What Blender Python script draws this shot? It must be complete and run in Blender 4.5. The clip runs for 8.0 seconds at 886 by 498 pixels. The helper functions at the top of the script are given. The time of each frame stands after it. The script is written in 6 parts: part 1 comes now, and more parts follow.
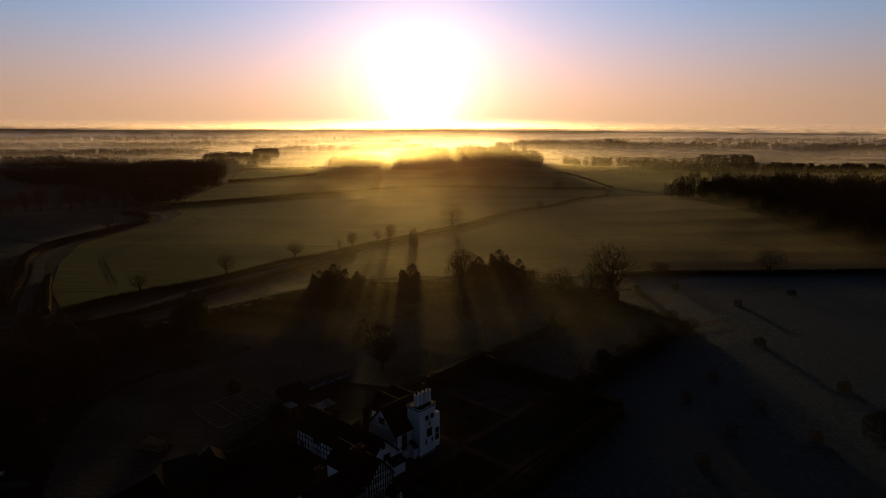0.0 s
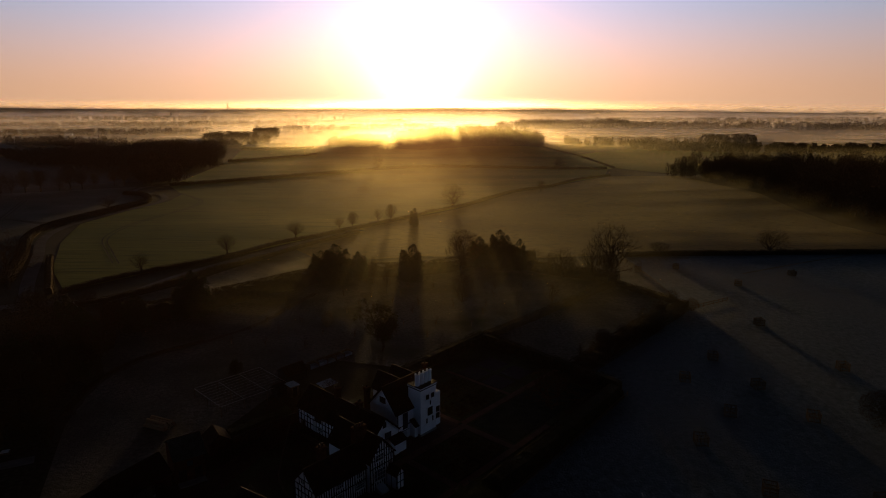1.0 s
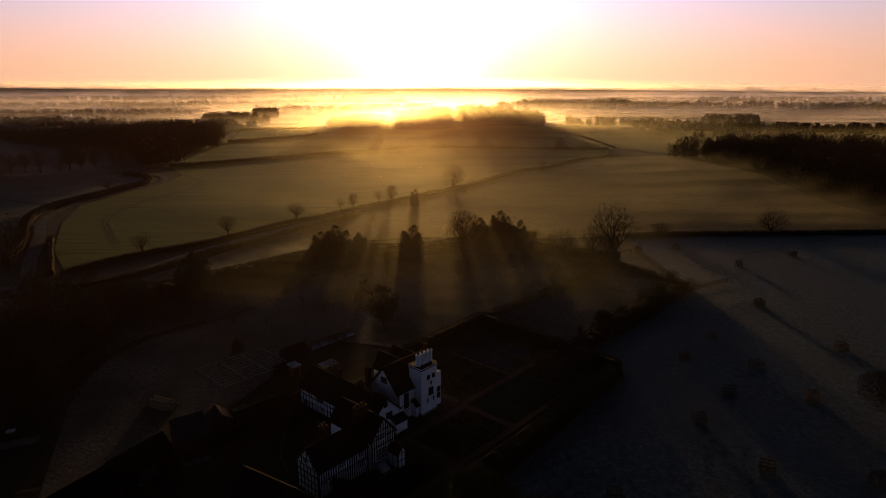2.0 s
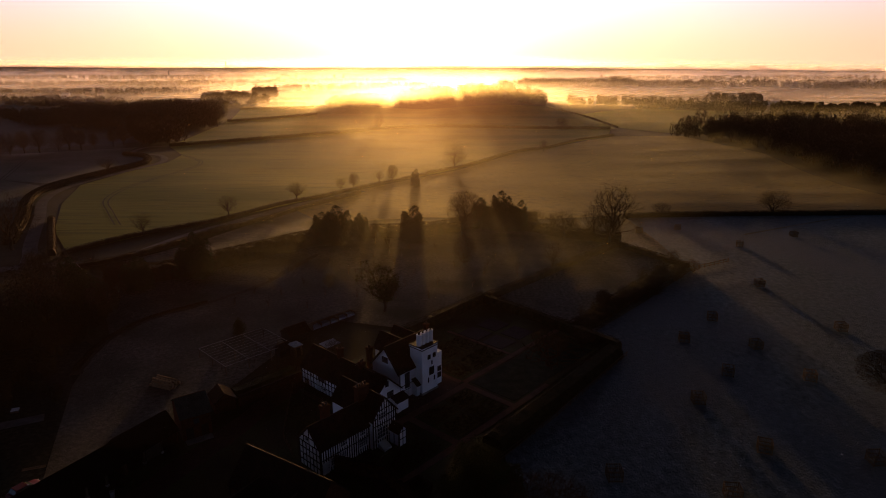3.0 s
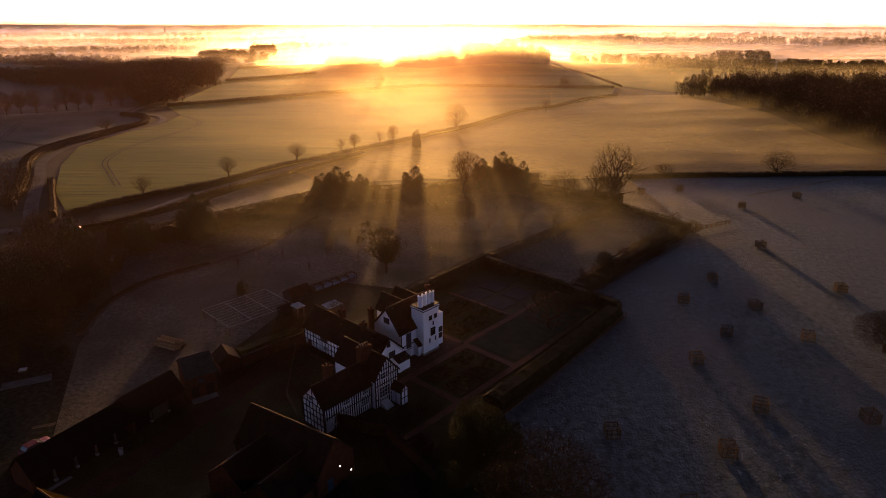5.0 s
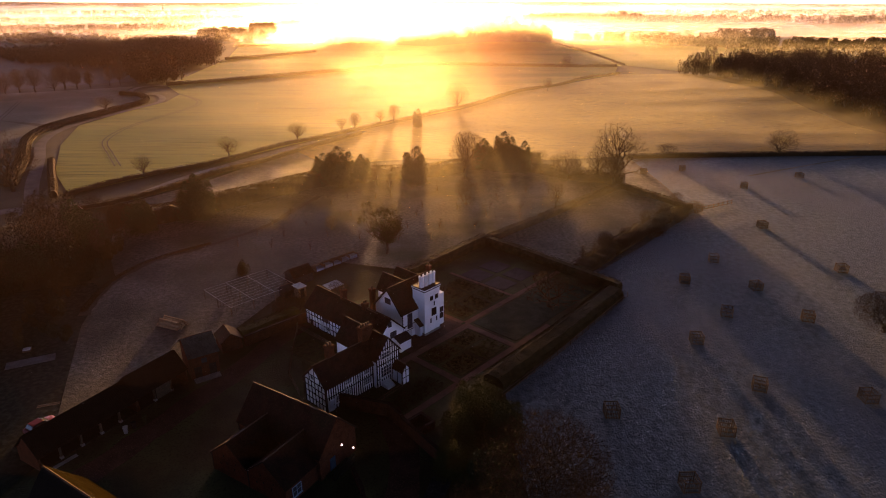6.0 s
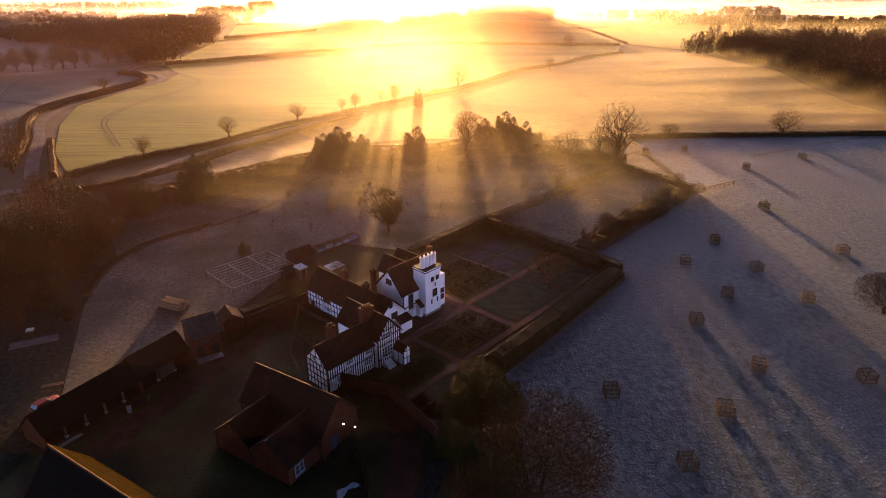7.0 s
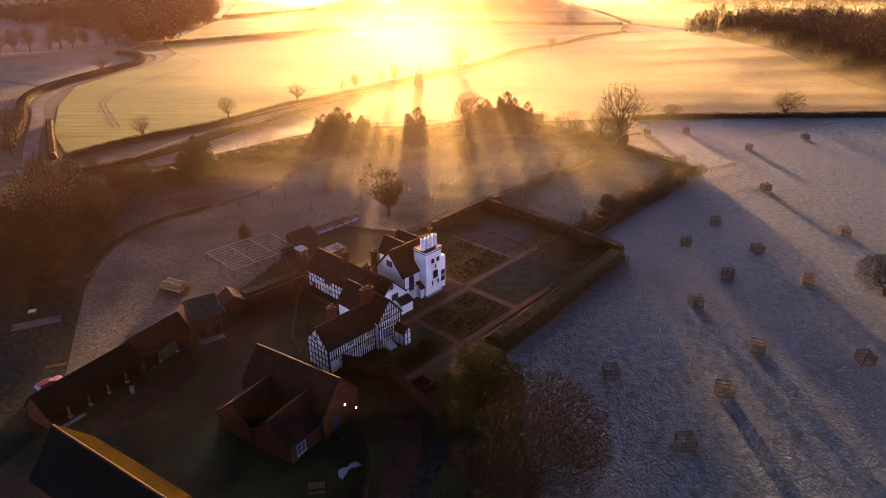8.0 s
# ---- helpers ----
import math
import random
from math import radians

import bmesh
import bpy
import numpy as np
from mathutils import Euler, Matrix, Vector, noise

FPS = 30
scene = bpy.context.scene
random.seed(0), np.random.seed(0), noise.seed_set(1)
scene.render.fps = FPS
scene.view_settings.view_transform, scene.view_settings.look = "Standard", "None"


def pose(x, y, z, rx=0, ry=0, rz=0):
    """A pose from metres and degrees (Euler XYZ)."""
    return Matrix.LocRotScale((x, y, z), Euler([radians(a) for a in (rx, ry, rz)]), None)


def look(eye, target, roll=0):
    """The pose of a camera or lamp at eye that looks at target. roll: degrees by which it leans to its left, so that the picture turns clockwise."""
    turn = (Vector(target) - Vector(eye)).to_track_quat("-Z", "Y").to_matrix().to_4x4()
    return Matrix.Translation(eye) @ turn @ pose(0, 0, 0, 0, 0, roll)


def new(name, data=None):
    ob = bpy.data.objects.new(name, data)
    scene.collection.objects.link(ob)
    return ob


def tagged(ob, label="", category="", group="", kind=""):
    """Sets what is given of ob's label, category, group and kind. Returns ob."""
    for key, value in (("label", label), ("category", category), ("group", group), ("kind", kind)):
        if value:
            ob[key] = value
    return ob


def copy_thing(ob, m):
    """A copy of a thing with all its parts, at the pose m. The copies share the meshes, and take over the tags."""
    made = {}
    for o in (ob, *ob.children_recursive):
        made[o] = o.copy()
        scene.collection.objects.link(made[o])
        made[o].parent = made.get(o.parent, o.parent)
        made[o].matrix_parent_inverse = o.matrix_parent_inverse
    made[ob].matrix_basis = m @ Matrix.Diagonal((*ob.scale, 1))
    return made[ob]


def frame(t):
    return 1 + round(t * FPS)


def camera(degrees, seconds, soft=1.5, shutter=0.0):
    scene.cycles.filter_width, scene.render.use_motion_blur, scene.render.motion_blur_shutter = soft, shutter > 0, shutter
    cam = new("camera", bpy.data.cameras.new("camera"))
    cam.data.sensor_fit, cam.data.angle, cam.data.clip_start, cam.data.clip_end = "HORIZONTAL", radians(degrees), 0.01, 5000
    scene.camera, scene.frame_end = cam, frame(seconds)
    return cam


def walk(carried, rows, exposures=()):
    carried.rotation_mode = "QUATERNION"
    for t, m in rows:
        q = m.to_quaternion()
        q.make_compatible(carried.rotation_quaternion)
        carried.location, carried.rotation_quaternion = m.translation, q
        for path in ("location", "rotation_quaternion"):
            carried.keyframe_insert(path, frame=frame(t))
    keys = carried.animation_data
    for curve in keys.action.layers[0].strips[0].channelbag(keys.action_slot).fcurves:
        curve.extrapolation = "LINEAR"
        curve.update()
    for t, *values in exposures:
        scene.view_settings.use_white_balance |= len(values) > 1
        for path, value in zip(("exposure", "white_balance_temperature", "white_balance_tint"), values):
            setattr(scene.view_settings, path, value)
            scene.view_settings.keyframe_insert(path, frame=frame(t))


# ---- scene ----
H = 56.0
cam = camera(71.2, 8.0, soft=1.0)
PATH = [
    (0, pose(0.000, 0.000, H + 0.000, 78.901, 0.001, 0.000)),
    (0.5, pose(0.013, 0.018, H + 0.023, 78.002, -0.016, 0.029)),
    (1, pose(0.027, 0.036, H + 0.046, 77.060, 0.007, 0.066)),
    (1.5, pose(0.040, 0.054, H + 0.069, 76.188, 0.035, 0.093)),
    (3, pose(0.080, 0.108, H + 0.138, 73.437, 0.080, 0.202)),
    (3.5, pose(0.093, 0.126, H + 0.161, 72.564, 0.067, 0.217)),
    (4, pose(0.106, 0.144, H + 0.185, 71.629, 0.095, 0.249)),
    (4.5, pose(0.120, 0.162, H + 0.208, 70.747, 0.131, 0.279)),
    (6, pose(0.160, 0.216, H + 0.277, 68.001, 0.179, 0.423)),
    (6.5, pose(0.173, 0.234, H + 0.300, 67.135, 0.210, 0.473)),
    (7, pose(0.186, 0.252, H + 0.323, 66.217, 0.210, 0.512)),
    (7.5, pose(0.200, 0.270, H + 0.346, 65.369, 0.210, 0.547)),
    (8, pose(0.213, 0.288, H + 0.369, 64.497, 0.218, 0.584)),
]
EXPOSURES = [(0.0, -1.5, 6900, 26), (1.5, -1.05, 7300, 36), (3.5, 0.0, 8000, 58), (4.5, 0.7, 8200, 62), (6.5, 2.3, 8100, 62), (8.0, 3.15, 7900, 62)]
walk(cam, PATH, EXPOSURES)

# the light of the hazy sky round the sun: width in degrees, strength, colour, and the heights (sines) at which it comes in and fades out
GLOW = (
    (2.2, 6.5, (1.0, 0.88, 0.70), None, None),
    (7.5, 1.6, (1.0, 0.82, 0.52), None, None),
    (13.0, 1.3, (1.0, 0.40, 0.62), (-0.02, 0.10), (0.18, 0.36)),
    (55.0, 2.45, (1.0, 0.62, 0.24), None, (0.0, 0.21)),
    (65.0, 1.75, (0.29, 0.69, 1.0), (0.01, 0.18), (0.19, 0.38)),
    (200.0, 0.28, (0.14, 0.44, 1.0), None, (0.15, 0.6)),
)
SKY_BEHIND, SKY_AHEAD, SKY_TOP = 0.03, 0.04, 0.06
MIST_ROUGH = 0.75


def mist_rows():
    """Distance ahead, left end, right end, height, density, lump size, share of the ends that thins out, share scattered all about, depth of its foot, bending of light."""
    rows = [(y, -82 - (y - 140) * 0.2, 88 + (y - 140) * 0.15, 20, 0.078, 0.03, 0.46, 0.3, 1.0, 1.18) for y in range(146, 250, 9)]
    rows += [(y, -140 - (y - 250) * 0.35, 150 + (y - 250) * 0.2, 26, 0.062, 0.02, 0.35, 0.5, 1.0, 1.18) for y in (268, 295, 325, 360, 400, 450, 510, 580, 660, 740)]
    rows += [(y, 20 + (y - 255) * 0.3, 235 + (y - 255) * 0.12, 16, 0.11, 0.03, 0.35, 0.35, 1.0, 1.18) for y in (256, 280, 305, 335, 370, 410, 455)]
    rows += [(y, -420, 480, 52, 0.2, 0.008, 0.4, 0.4, 1.0, 1.18) for y in (800, 850, 895)]
    rows += [(1080 * 1.135 ** k, -1250 * 1.135 ** k, 1250 * 1.135 ** k, 40 + 8 * k, 0.42 + 0.035 * k + 0.9 * (k > 8), 0.005 / 1.1 ** k, 0.15, 0.6, 12 + 3 * k, 1.35) for k in range(13)]
    rows += [(4560, -5200, 5200, 180, 1.8, 0.002, 0.1, 0.6, 75, 1.35)]
    rows += [(y, 110, 300 + 0.5 * y, 26, 0.2, 0.01, 0.35, 0.5, 1.0, 1.2) for y in (600, 690, 780, 920)]
    return rows


# ---- sky and sun: a clear winter sunrise, straight ahead ----
SUN_UP, SUN_TURN = 2.6, -2.05
sun_way = Vector((math.sin(radians(SUN_TURN)) * math.cos(radians(SUN_UP)), math.cos(radians(SUN_TURN)) * math.cos(radians(SUN_UP)), math.sin(radians(SUN_UP))))
world = bpy.data.worlds.new("sky")
scene.world = world
world.use_nodes = True
wn, wl = world.node_tree.nodes, world.node_tree.links
sky = wn.new("ShaderNodeTexSky")
sky.sky_type = "NISHITA"
sky.sun_disc = False
sky.sun_elevation = radians(SUN_UP)
sky.sun_rotation = radians(SUN_TURN)
sky.dust_density = 3.0
sky.air_density = 1.0
sky.ozone_density = 2.5
wl.new(sky.outputs[0], wn["Background"].inputs[0])



def world_node(kind, a=None, b=None, op=None):
    n = wn.new(kind)
    if op:
        n.operation = op
    for i, v in enumerate((a, b)):
        if isinstance(v, bpy.types.NodeSocket):
            wl.new(v, n.inputs[i])
        elif v is not None:
            n.inputs[i].default_value = v
    return n.outputs["Value"] if op in ("DOT_PRODUCT",) else n.outputs[0]


def world_ramp(source, lo, hi, c, d, smooth=True):
    r = wn.new("ShaderNodeMapRange")
    r.interpolation_type = "SMOOTHSTEP" if smooth else "LINEAR"
    for i, v in enumerate((lo, hi, c, d)):
        r.inputs[i + 1].default_value = v
    wl.new(source, r.inputs[0])
    return r.outputs[0]


# the clear sky is brighter on the sun's side and towards the horizon
toward = world_node("ShaderNodeVectorMath", wn.new("ShaderNodeTexCoord").outputs["Generated"], None, "NORMALIZE")
facing = world_node("ShaderNodeVectorMath", toward, sun_way, "DOT_PRODUCT")
off_sun = world_node("ShaderNodeMath", facing, None, "ARCCOSINE")
split = wn.new("ShaderNodeSeparateXYZ")
wl.new(toward, split.inputs[0])
height = split.outputs[2]
side = world_ramp(facing, 0.35, 1.0, SKY_BEHIND, SKY_AHEAD)
fall = world_ramp(height, 0.05, 0.45, 1.0, SKY_TOP, False)
wl.new(world_node("ShaderNodeMath", side, fall, "MULTIPLY"), wn["Background"].inputs[1])
# the aureole of the low sun in hazy air, the gold along the horizon and the blue above it
total = wn["Background"].outputs[0]
for width, power, colour, rise, fade in GLOW:
    amount = world_node("ShaderNodeMath", off_sun, radians(width), "DIVIDE")
    amount = world_node("ShaderNodeMath", amount, 1.1, "POWER")
    amount = world_node("ShaderNodeMath", math.exp(-1), amount, "POWER")
    amount = world_node("ShaderNodeMath", amount, power, "MULTIPLY")
    if rise:
        amount = world_node("ShaderNodeMath", amount, world_ramp(height, *rise, 0.0, 1.0), "MULTIPLY")
    if fade:
        amount = world_node("ShaderNodeMath", amount, world_ramp(height, *fade, 1.0, 0.0), "MULTIPLY")
    bg = wn.new("ShaderNodeBackground")
    bg.inputs[0].default_value = (*colour, 1)
    wl.new(amount, bg.inputs[1])
    add = wn.new("ShaderNodeAddShader")
    wl.new(total, add.inputs[0])
    wl.new(bg.outputs[0], add.inputs[1])
    total = add.outputs[0]
wl.new(total, wn["World Output"].inputs[0])

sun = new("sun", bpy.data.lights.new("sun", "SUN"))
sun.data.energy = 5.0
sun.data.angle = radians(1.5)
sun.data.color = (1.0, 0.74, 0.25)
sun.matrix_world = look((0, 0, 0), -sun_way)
scene.cycles.transparent_max_bounces = 64


# ---- materials ----
def material(name, colour, rough=0.8, second=None, scale=1.0, mix=(0.35, 0.65), fine=None, fine_scale=12.0, bump=0.0, bump_scale=8.0, stretch=(1, 1, 1), metal=0.0, spread=0.0, third=None, third_scale=0.02, gloss=0.03, depth=0.2):
    """A surface with a base colour, patches of a second one, fine grain, relief and, over many pieces, some spread in brightness."""
    m = bpy.data.materials.new(name)
    m.use_nodes = True
    n, l = m.node_tree.nodes, m.node_tree.links
    p = n["Principled BSDF"]
    p.inputs["Roughness"].default_value, p.inputs["Metallic"].default_value = rough, metal
    p.inputs["Specular IOR Level"].default_value = gloss
    co = n.new("ShaderNodeTexCoord")
    mp = n.new("ShaderNodeMapping")
    mp.inputs["Scale"].default_value = stretch
    l.new(co.outputs["Object"], mp.inputs[0])

    def noisy(s, detail=6.0):
        t = n.new("ShaderNodeTexNoise")
        t.inputs["Scale"].default_value, t.inputs["Detail"].default_value = s, detail
        l.new(mp.outputs[0], t.inputs["Vector"])
        return t.outputs["Fac"]

    def blend(a, b, fac, lo, hi):
        r = n.new("ShaderNodeMapRange")
        r.inputs[1].default_value, r.inputs[2].default_value = lo, hi
        l.new(fac, r.inputs[0])
        x = n.new("ShaderNodeMix")
        x.data_type = "RGBA"
        l.new(r.outputs[0], x.inputs[0])
        for socket, v in ((x.inputs[6], a), (x.inputs[7], b)):
            if isinstance(v, tuple):
                socket.default_value = (*v, 1)
            else:
                l.new(v, socket)
        return x.outputs[2]

    c = colour
    if second:
        c = blend(c, second, noisy(scale), *mix)
    if third:
        c = blend(c, third, noisy(third_scale, 3.0), 0.42, 0.68)
    if fine:
        c = blend(c, fine, noisy(fine_scale, 3.0), 0.5, 0.75)
    if spread:
        info = n.new("ShaderNodeObjectInfo")
        hs = n.new("ShaderNodeHueSaturation")
        r = n.new("ShaderNodeMapRange")
        r.inputs[3].default_value, r.inputs[4].default_value = 1 - spread, 1 + spread
        l.new(info.outputs["Random"], r.inputs[0])
        l.new(r.outputs[0], hs.inputs["Value"])
        if isinstance(c, tuple):
            hs.inputs["Color"].default_value = (*c, 1)
        else:
            l.new(c, hs.inputs["Color"])
        c = hs.outputs[0]
    if isinstance(c, tuple):
        p.inputs["Base Color"].default_value = (*c, 1)
    else:
        l.new(c, p.inputs["Base Color"])
    if bump:
        b = n.new("ShaderNodeBump")
        b.inputs["Strength"].default_value = bump
        b.inputs["Distance"].default_value = depth
        l.new(noisy(bump_scale, 4.0), b.inputs["Height"])
        l.new(b.outputs[0], p.inputs["Normal"])
    return m


GRASS = material("grass", (0.0256, 0.0200, 0.0080), 0.9, (0.0448, 0.0352, 0.0144), 0.05, fine=(0.0320, 0.0256, 0.0112), fine_scale=1.5, bump=0.5, bump_scale=1.2)
# frosted grass with the blue of the dawn shade mixed into its colours
FROST = material("shade_blue_frosted_pasture", (0.023, 0.042, 0.052), 0.75, (0.080, 0.112, 0.132), 0.9, (0.28, 0.75), fine=(0.030, 0.049, 0.060), fine_scale=5.0, bump=1.0, bump_scale=3.0, depth=0.3, stretch=(1.0, 0.75, 1.0), third=(0.060, 0.072, 0.090), third_scale=0.03, gloss=0.045)
FROST_MEADOW = material("frosted_meadow", (0.050, 0.045, 0.034), 0.85, (0.130, 0.108, 0.096), 1.3, (0.32, 0.72), fine=(0.044, 0.042, 0.026), fine_scale=4.0, bump=1.0, bump_scale=3.5, depth=0.2, third=(0.026, 0.029, 0.014), third_scale=0.05, gloss=0.04)
TRACK = material("pressed_crop_track", (0.042, 0.040, 0.016), 0.9, (0.028, 0.024, 0.012), 1.0, bump=0.4)
CROP = material("green_winter_crop", (0.095, 0.118, 0.016), 0.9, (0.145, 0.155, 0.026), 0.03, fine=(0.050, 0.062, 0.010), fine_scale=0.7, bump=1.0, bump_scale=0.6, stretch=(0.06, 1.0, 1.0))
STUBBLE = material("brown_stubble", (0.20, 0.142, 0.048), 0.9, (0.12, 0.082, 0.030), 0.02, fine=(0.085, 0.066, 0.030), fine_scale=0.6, bump=0.6, bump_scale=0.5, stretch=(0.5, 1.0, 1.0))
DULL = material("dull_frosted_grass", (0.050, 0.052, 0.030), 0.9, (0.085, 0.080, 0.060), 0.03, fine=(0.04, 0.04, 0.024), fine_scale=0.8, bump=0.6, bump_scale=0.8)
# colour taken down to hold the shade of the valley
TILLED = material("tilled_field", (0.045, 0.036, 0.024), 0.9, (0.030, 0.026, 0.018), 0.01, fine=(0.06, 0.045, 0.03), fine_scale=0.4, bump=0.3, bump_scale=0.3)
# darker than the meadow: the thicket's shade is put into this grass colour
SHADED_ROUGH = material("shaded_rough_grass", (0.0094, 0.0094, 0.0047), 0.9, (0.0312, 0.0328, 0.0218), 1.2, (0.42, 0.70), fine=(0.0140, 0.0140, 0.0062), fine_scale=3.2, bump=0.3, bump_scale=1.9, third=(0.0125, 0.0125, 0.0062), third_scale=0.05)
COBBLE = material("worn_cobbles", (0.0346, 0.0302, 0.0288), 0.85, (0.0216, 0.0187, 0.0173), 1.0, fine=(0.0576, 0.0518, 0.0490), fine_scale=3.0, bump=0.8, bump_scale=4.0)
YARD = material("gravel_yard", (0.0351, 0.0216, 0.0138), 0.95, (0.0195, 0.0156, 0.0078), 0.12, fine=(0.0546, 0.0369, 0.0273), fine_scale=6.0, bump=0.4, bump_scale=6.0)
ROAD = material("worn_asphalt", (0.0488, 0.0420, 0.0405), 0.85, (0.0750, 0.0660, 0.0630), 0.2, fine=(0.0450, 0.0413, 0.0375), fine_scale=3.0, bump=0.3, bump_scale=4.0)
DRIVE = material("reddish_drive", (0.0665, 0.0333, 0.0227), 0.95, (0.0393, 0.0211, 0.0151), 0.4, fine=(0.0967, 0.0514, 0.0363), fine_scale=6.0, bump=0.4, bump_scale=7.0)
TERRACE = material("dark_brick_paving", (0.070, 0.034, 0.026), 0.85, (0.045, 0.023, 0.018), 0.8, fine=(0.09, 0.047, 0.037), fine_scale=6.0, bump=0.3, bump_scale=8.0)
EARTH = material("bare_earth", (0.05, 0.035, 0.022), 0.95, (0.03, 0.024, 0.014), 0.4, fine=(0.08, 0.055, 0.035), fine_scale=5.0, bump=0.7, bump_scale=4.0)
PATHS = material("pink_gravel_path", (0.1187, 0.0575, 0.0413), 0.9, (0.0813, 0.0413, 0.0300), 0.5, fine=(0.1500, 0.0800, 0.0587), fine_scale=9.0, bump=0.3, bump_scale=12.0)
PAVING = material("purple_grey_paving", (0.046, 0.032, 0.033), 0.85, (0.032, 0.023, 0.023), 0.6, fine=(0.060, 0.042, 0.042), fine_scale=5.0, bump=0.4, bump_scale=3.0)
LAWN = material("dewy_lawn", (0.0348, 0.0244, 0.0128), 0.85, (0.0512, 0.0558, 0.0221), 0.14, fine=(0.0255, 0.0198, 0.0097), fine_scale=3.0, bump=0.5, bump_scale=4.0)
GARDEN_LAWN = material("frosted_garden_lawn", (0.0168, 0.0238, 0.0154), 0.85, (0.0308, 0.0392, 0.0280), 0.5, fine=(0.0126, 0.0168, 0.0098), fine_scale=4.0, bump=0.4, bump_scale=4.0, gloss=0.01)
BED = material("planted_bed", (0.0374, 0.0291, 0.0125), 0.95, (0.0582, 0.0541, 0.0187), 1.2, fine=(0.0832, 0.0499, 0.0250), fine_scale=4.0, bump=0.8, bump_scale=5.0)
PLASTER = material("white_limewash", (0.76, 0.80, 0.86), 0.85, (0.66, 0.69, 0.73), 0.5, fine=(0.72, 0.75, 0.79), fine_scale=3.0, bump=0.15, bump_scale=6.0)
TIMBER = material("black_timber", (0.018, 0.014, 0.012), 0.75, (0.03, 0.024, 0.02), 2.0, bump=0.3, bump_scale=10.0)
TILES = material("dark_clay_tiles", (0.0410, 0.0143, 0.0086), 0.85, (0.0238, 0.0098, 0.0066), 0.8, fine=(0.0492, 0.0238, 0.0148), fine_scale=5.0, bump=0.5, bump_scale=7.0, third=(0.0246, 0.0164, 0.0090), third_scale=0.25)
SLATE = material("dark_slates", (0.030, 0.024, 0.024), 0.7, (0.020, 0.016, 0.015), 1.0, fine=(0.042, 0.033, 0.032), fine_scale=5.0, bump=0.4, bump_scale=6.0)
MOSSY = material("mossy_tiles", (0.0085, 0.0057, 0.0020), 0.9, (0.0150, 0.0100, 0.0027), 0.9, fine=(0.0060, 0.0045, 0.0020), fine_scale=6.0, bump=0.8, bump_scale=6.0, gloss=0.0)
CONCRETE = material("frosted_concrete", (0.085, 0.082, 0.085), 0.9, (0.060, 0.058, 0.058), 0.6, fine=(0.11, 0.11, 0.115), fine_scale=4.0, bump=0.3, bump_scale=5.0)
FROSTED_SLATE = material("frosted_mossy_slates", (0.036, 0.040, 0.030), 0.85, (0.060, 0.062, 0.058), 0.7, fine=(0.024, 0.028, 0.016), fine_scale=5.0, bump=0.6, bump_scale=6.0)
RUSSET = material("russet_twigs", (0.032, 0.018, 0.009), 0.95, (0.046, 0.024, 0.011), 0.6, spread=0.2)
# near-black tiles: the shade on these roofs is put into the colour
SHADED_TILES = material("shaded_tiles", (0.0060, 0.0048, 0.0036), 0.8, (0.0102, 0.0072, 0.0048), 0.9, fine=(0.0042, 0.0036, 0.0024), fine_scale=6.0, bump=0.8, bump_scale=6.0)
RIDGE = material("ridge_tiles", (0.10, 0.055, 0.035), 0.7, (0.06, 0.035, 0.025), 2.0, bump=0.4, bump_scale=5.0)
BRICK = material("red_brick", (0.0938, 0.0285, 0.0128), 0.9, (0.0562, 0.0173, 0.0090), 1.2, fine=(0.1237, 0.0480, 0.0255), fine_scale=7.0, bump=0.4, bump_scale=9.0)
BLUE_DOOR = material("dull_blue_paint", (0.030, 0.055, 0.080), 0.7, (0.022, 0.040, 0.060), 3.0)
BLUE_PAINT = material("pale_blue_paint", (0.16, 0.30, 0.42), 0.6, (0.12, 0.24, 0.34), 4.0)
SHEET = material("pale_blue_sheet", (0.28, 0.44, 0.58), 0.6, (0.20, 0.34, 0.46), 3.0)
GLASS = material("dark_window_glass", (0.03, 0.035, 0.045), 0.12, (0.05, 0.055, 0.065), 3.0, gloss=0.5)
PALE = material("pale_painted_wood", (0.55, 0.56, 0.58), 0.6, (0.45, 0.46, 0.48), 4.0, bump=0.1)
WOOD = material("weathered_wood", (0.120, 0.078, 0.046), 0.85, (0.080, 0.052, 0.033), 3.0, fine=(0.16, 0.11, 0.07), fine_scale=12.0, bump=0.3, spread=0.25)
RAW_WOOD = material("fresh_cut_wood", (0.34, 0.20, 0.11), 0.8, (0.22, 0.12, 0.07), 4.0, fine=(0.42, 0.28, 0.16), fine_scale=10.0, bump=0.4)
GALV = material("galvanised_steel", (0.42, 0.43, 0.45), 0.45, (0.33, 0.34, 0.36), 5.0, metal=0.7, gloss=0.4)
TUBES = material("dull_grey_tubes", (0.30, 0.30, 0.31), 0.7, (0.22, 0.22, 0.23), 3.0)
BARK = material("winter_bark", (0.040, 0.028, 0.018), 0.95, (0.065, 0.048, 0.030), 1.5, bump=0.5, bump_scale=6.0, spread=0.2)
TWIG = material("winter_twigs", (0.048, 0.024, 0.011), 0.95, (0.066, 0.035, 0.016), 0.6, spread=0.25)
NEEDLE = material("dark_evergreen_foliage", (0.022, 0.030, 0.012), 0.8, (0.040, 0.045, 0.016), 0.7, spread=0.2)
GOLDEN = material("yellow_green_foliage", (0.0330, 0.0330, 0.0084), 0.8, (0.0510, 0.0450, 0.0108), 0.8, spread=0.15)
HEDGE = material("clipped_hedge_foliage", (0.0196, 0.0161, 0.0056), 0.85, (0.0336, 0.0252, 0.0098), 0.8)
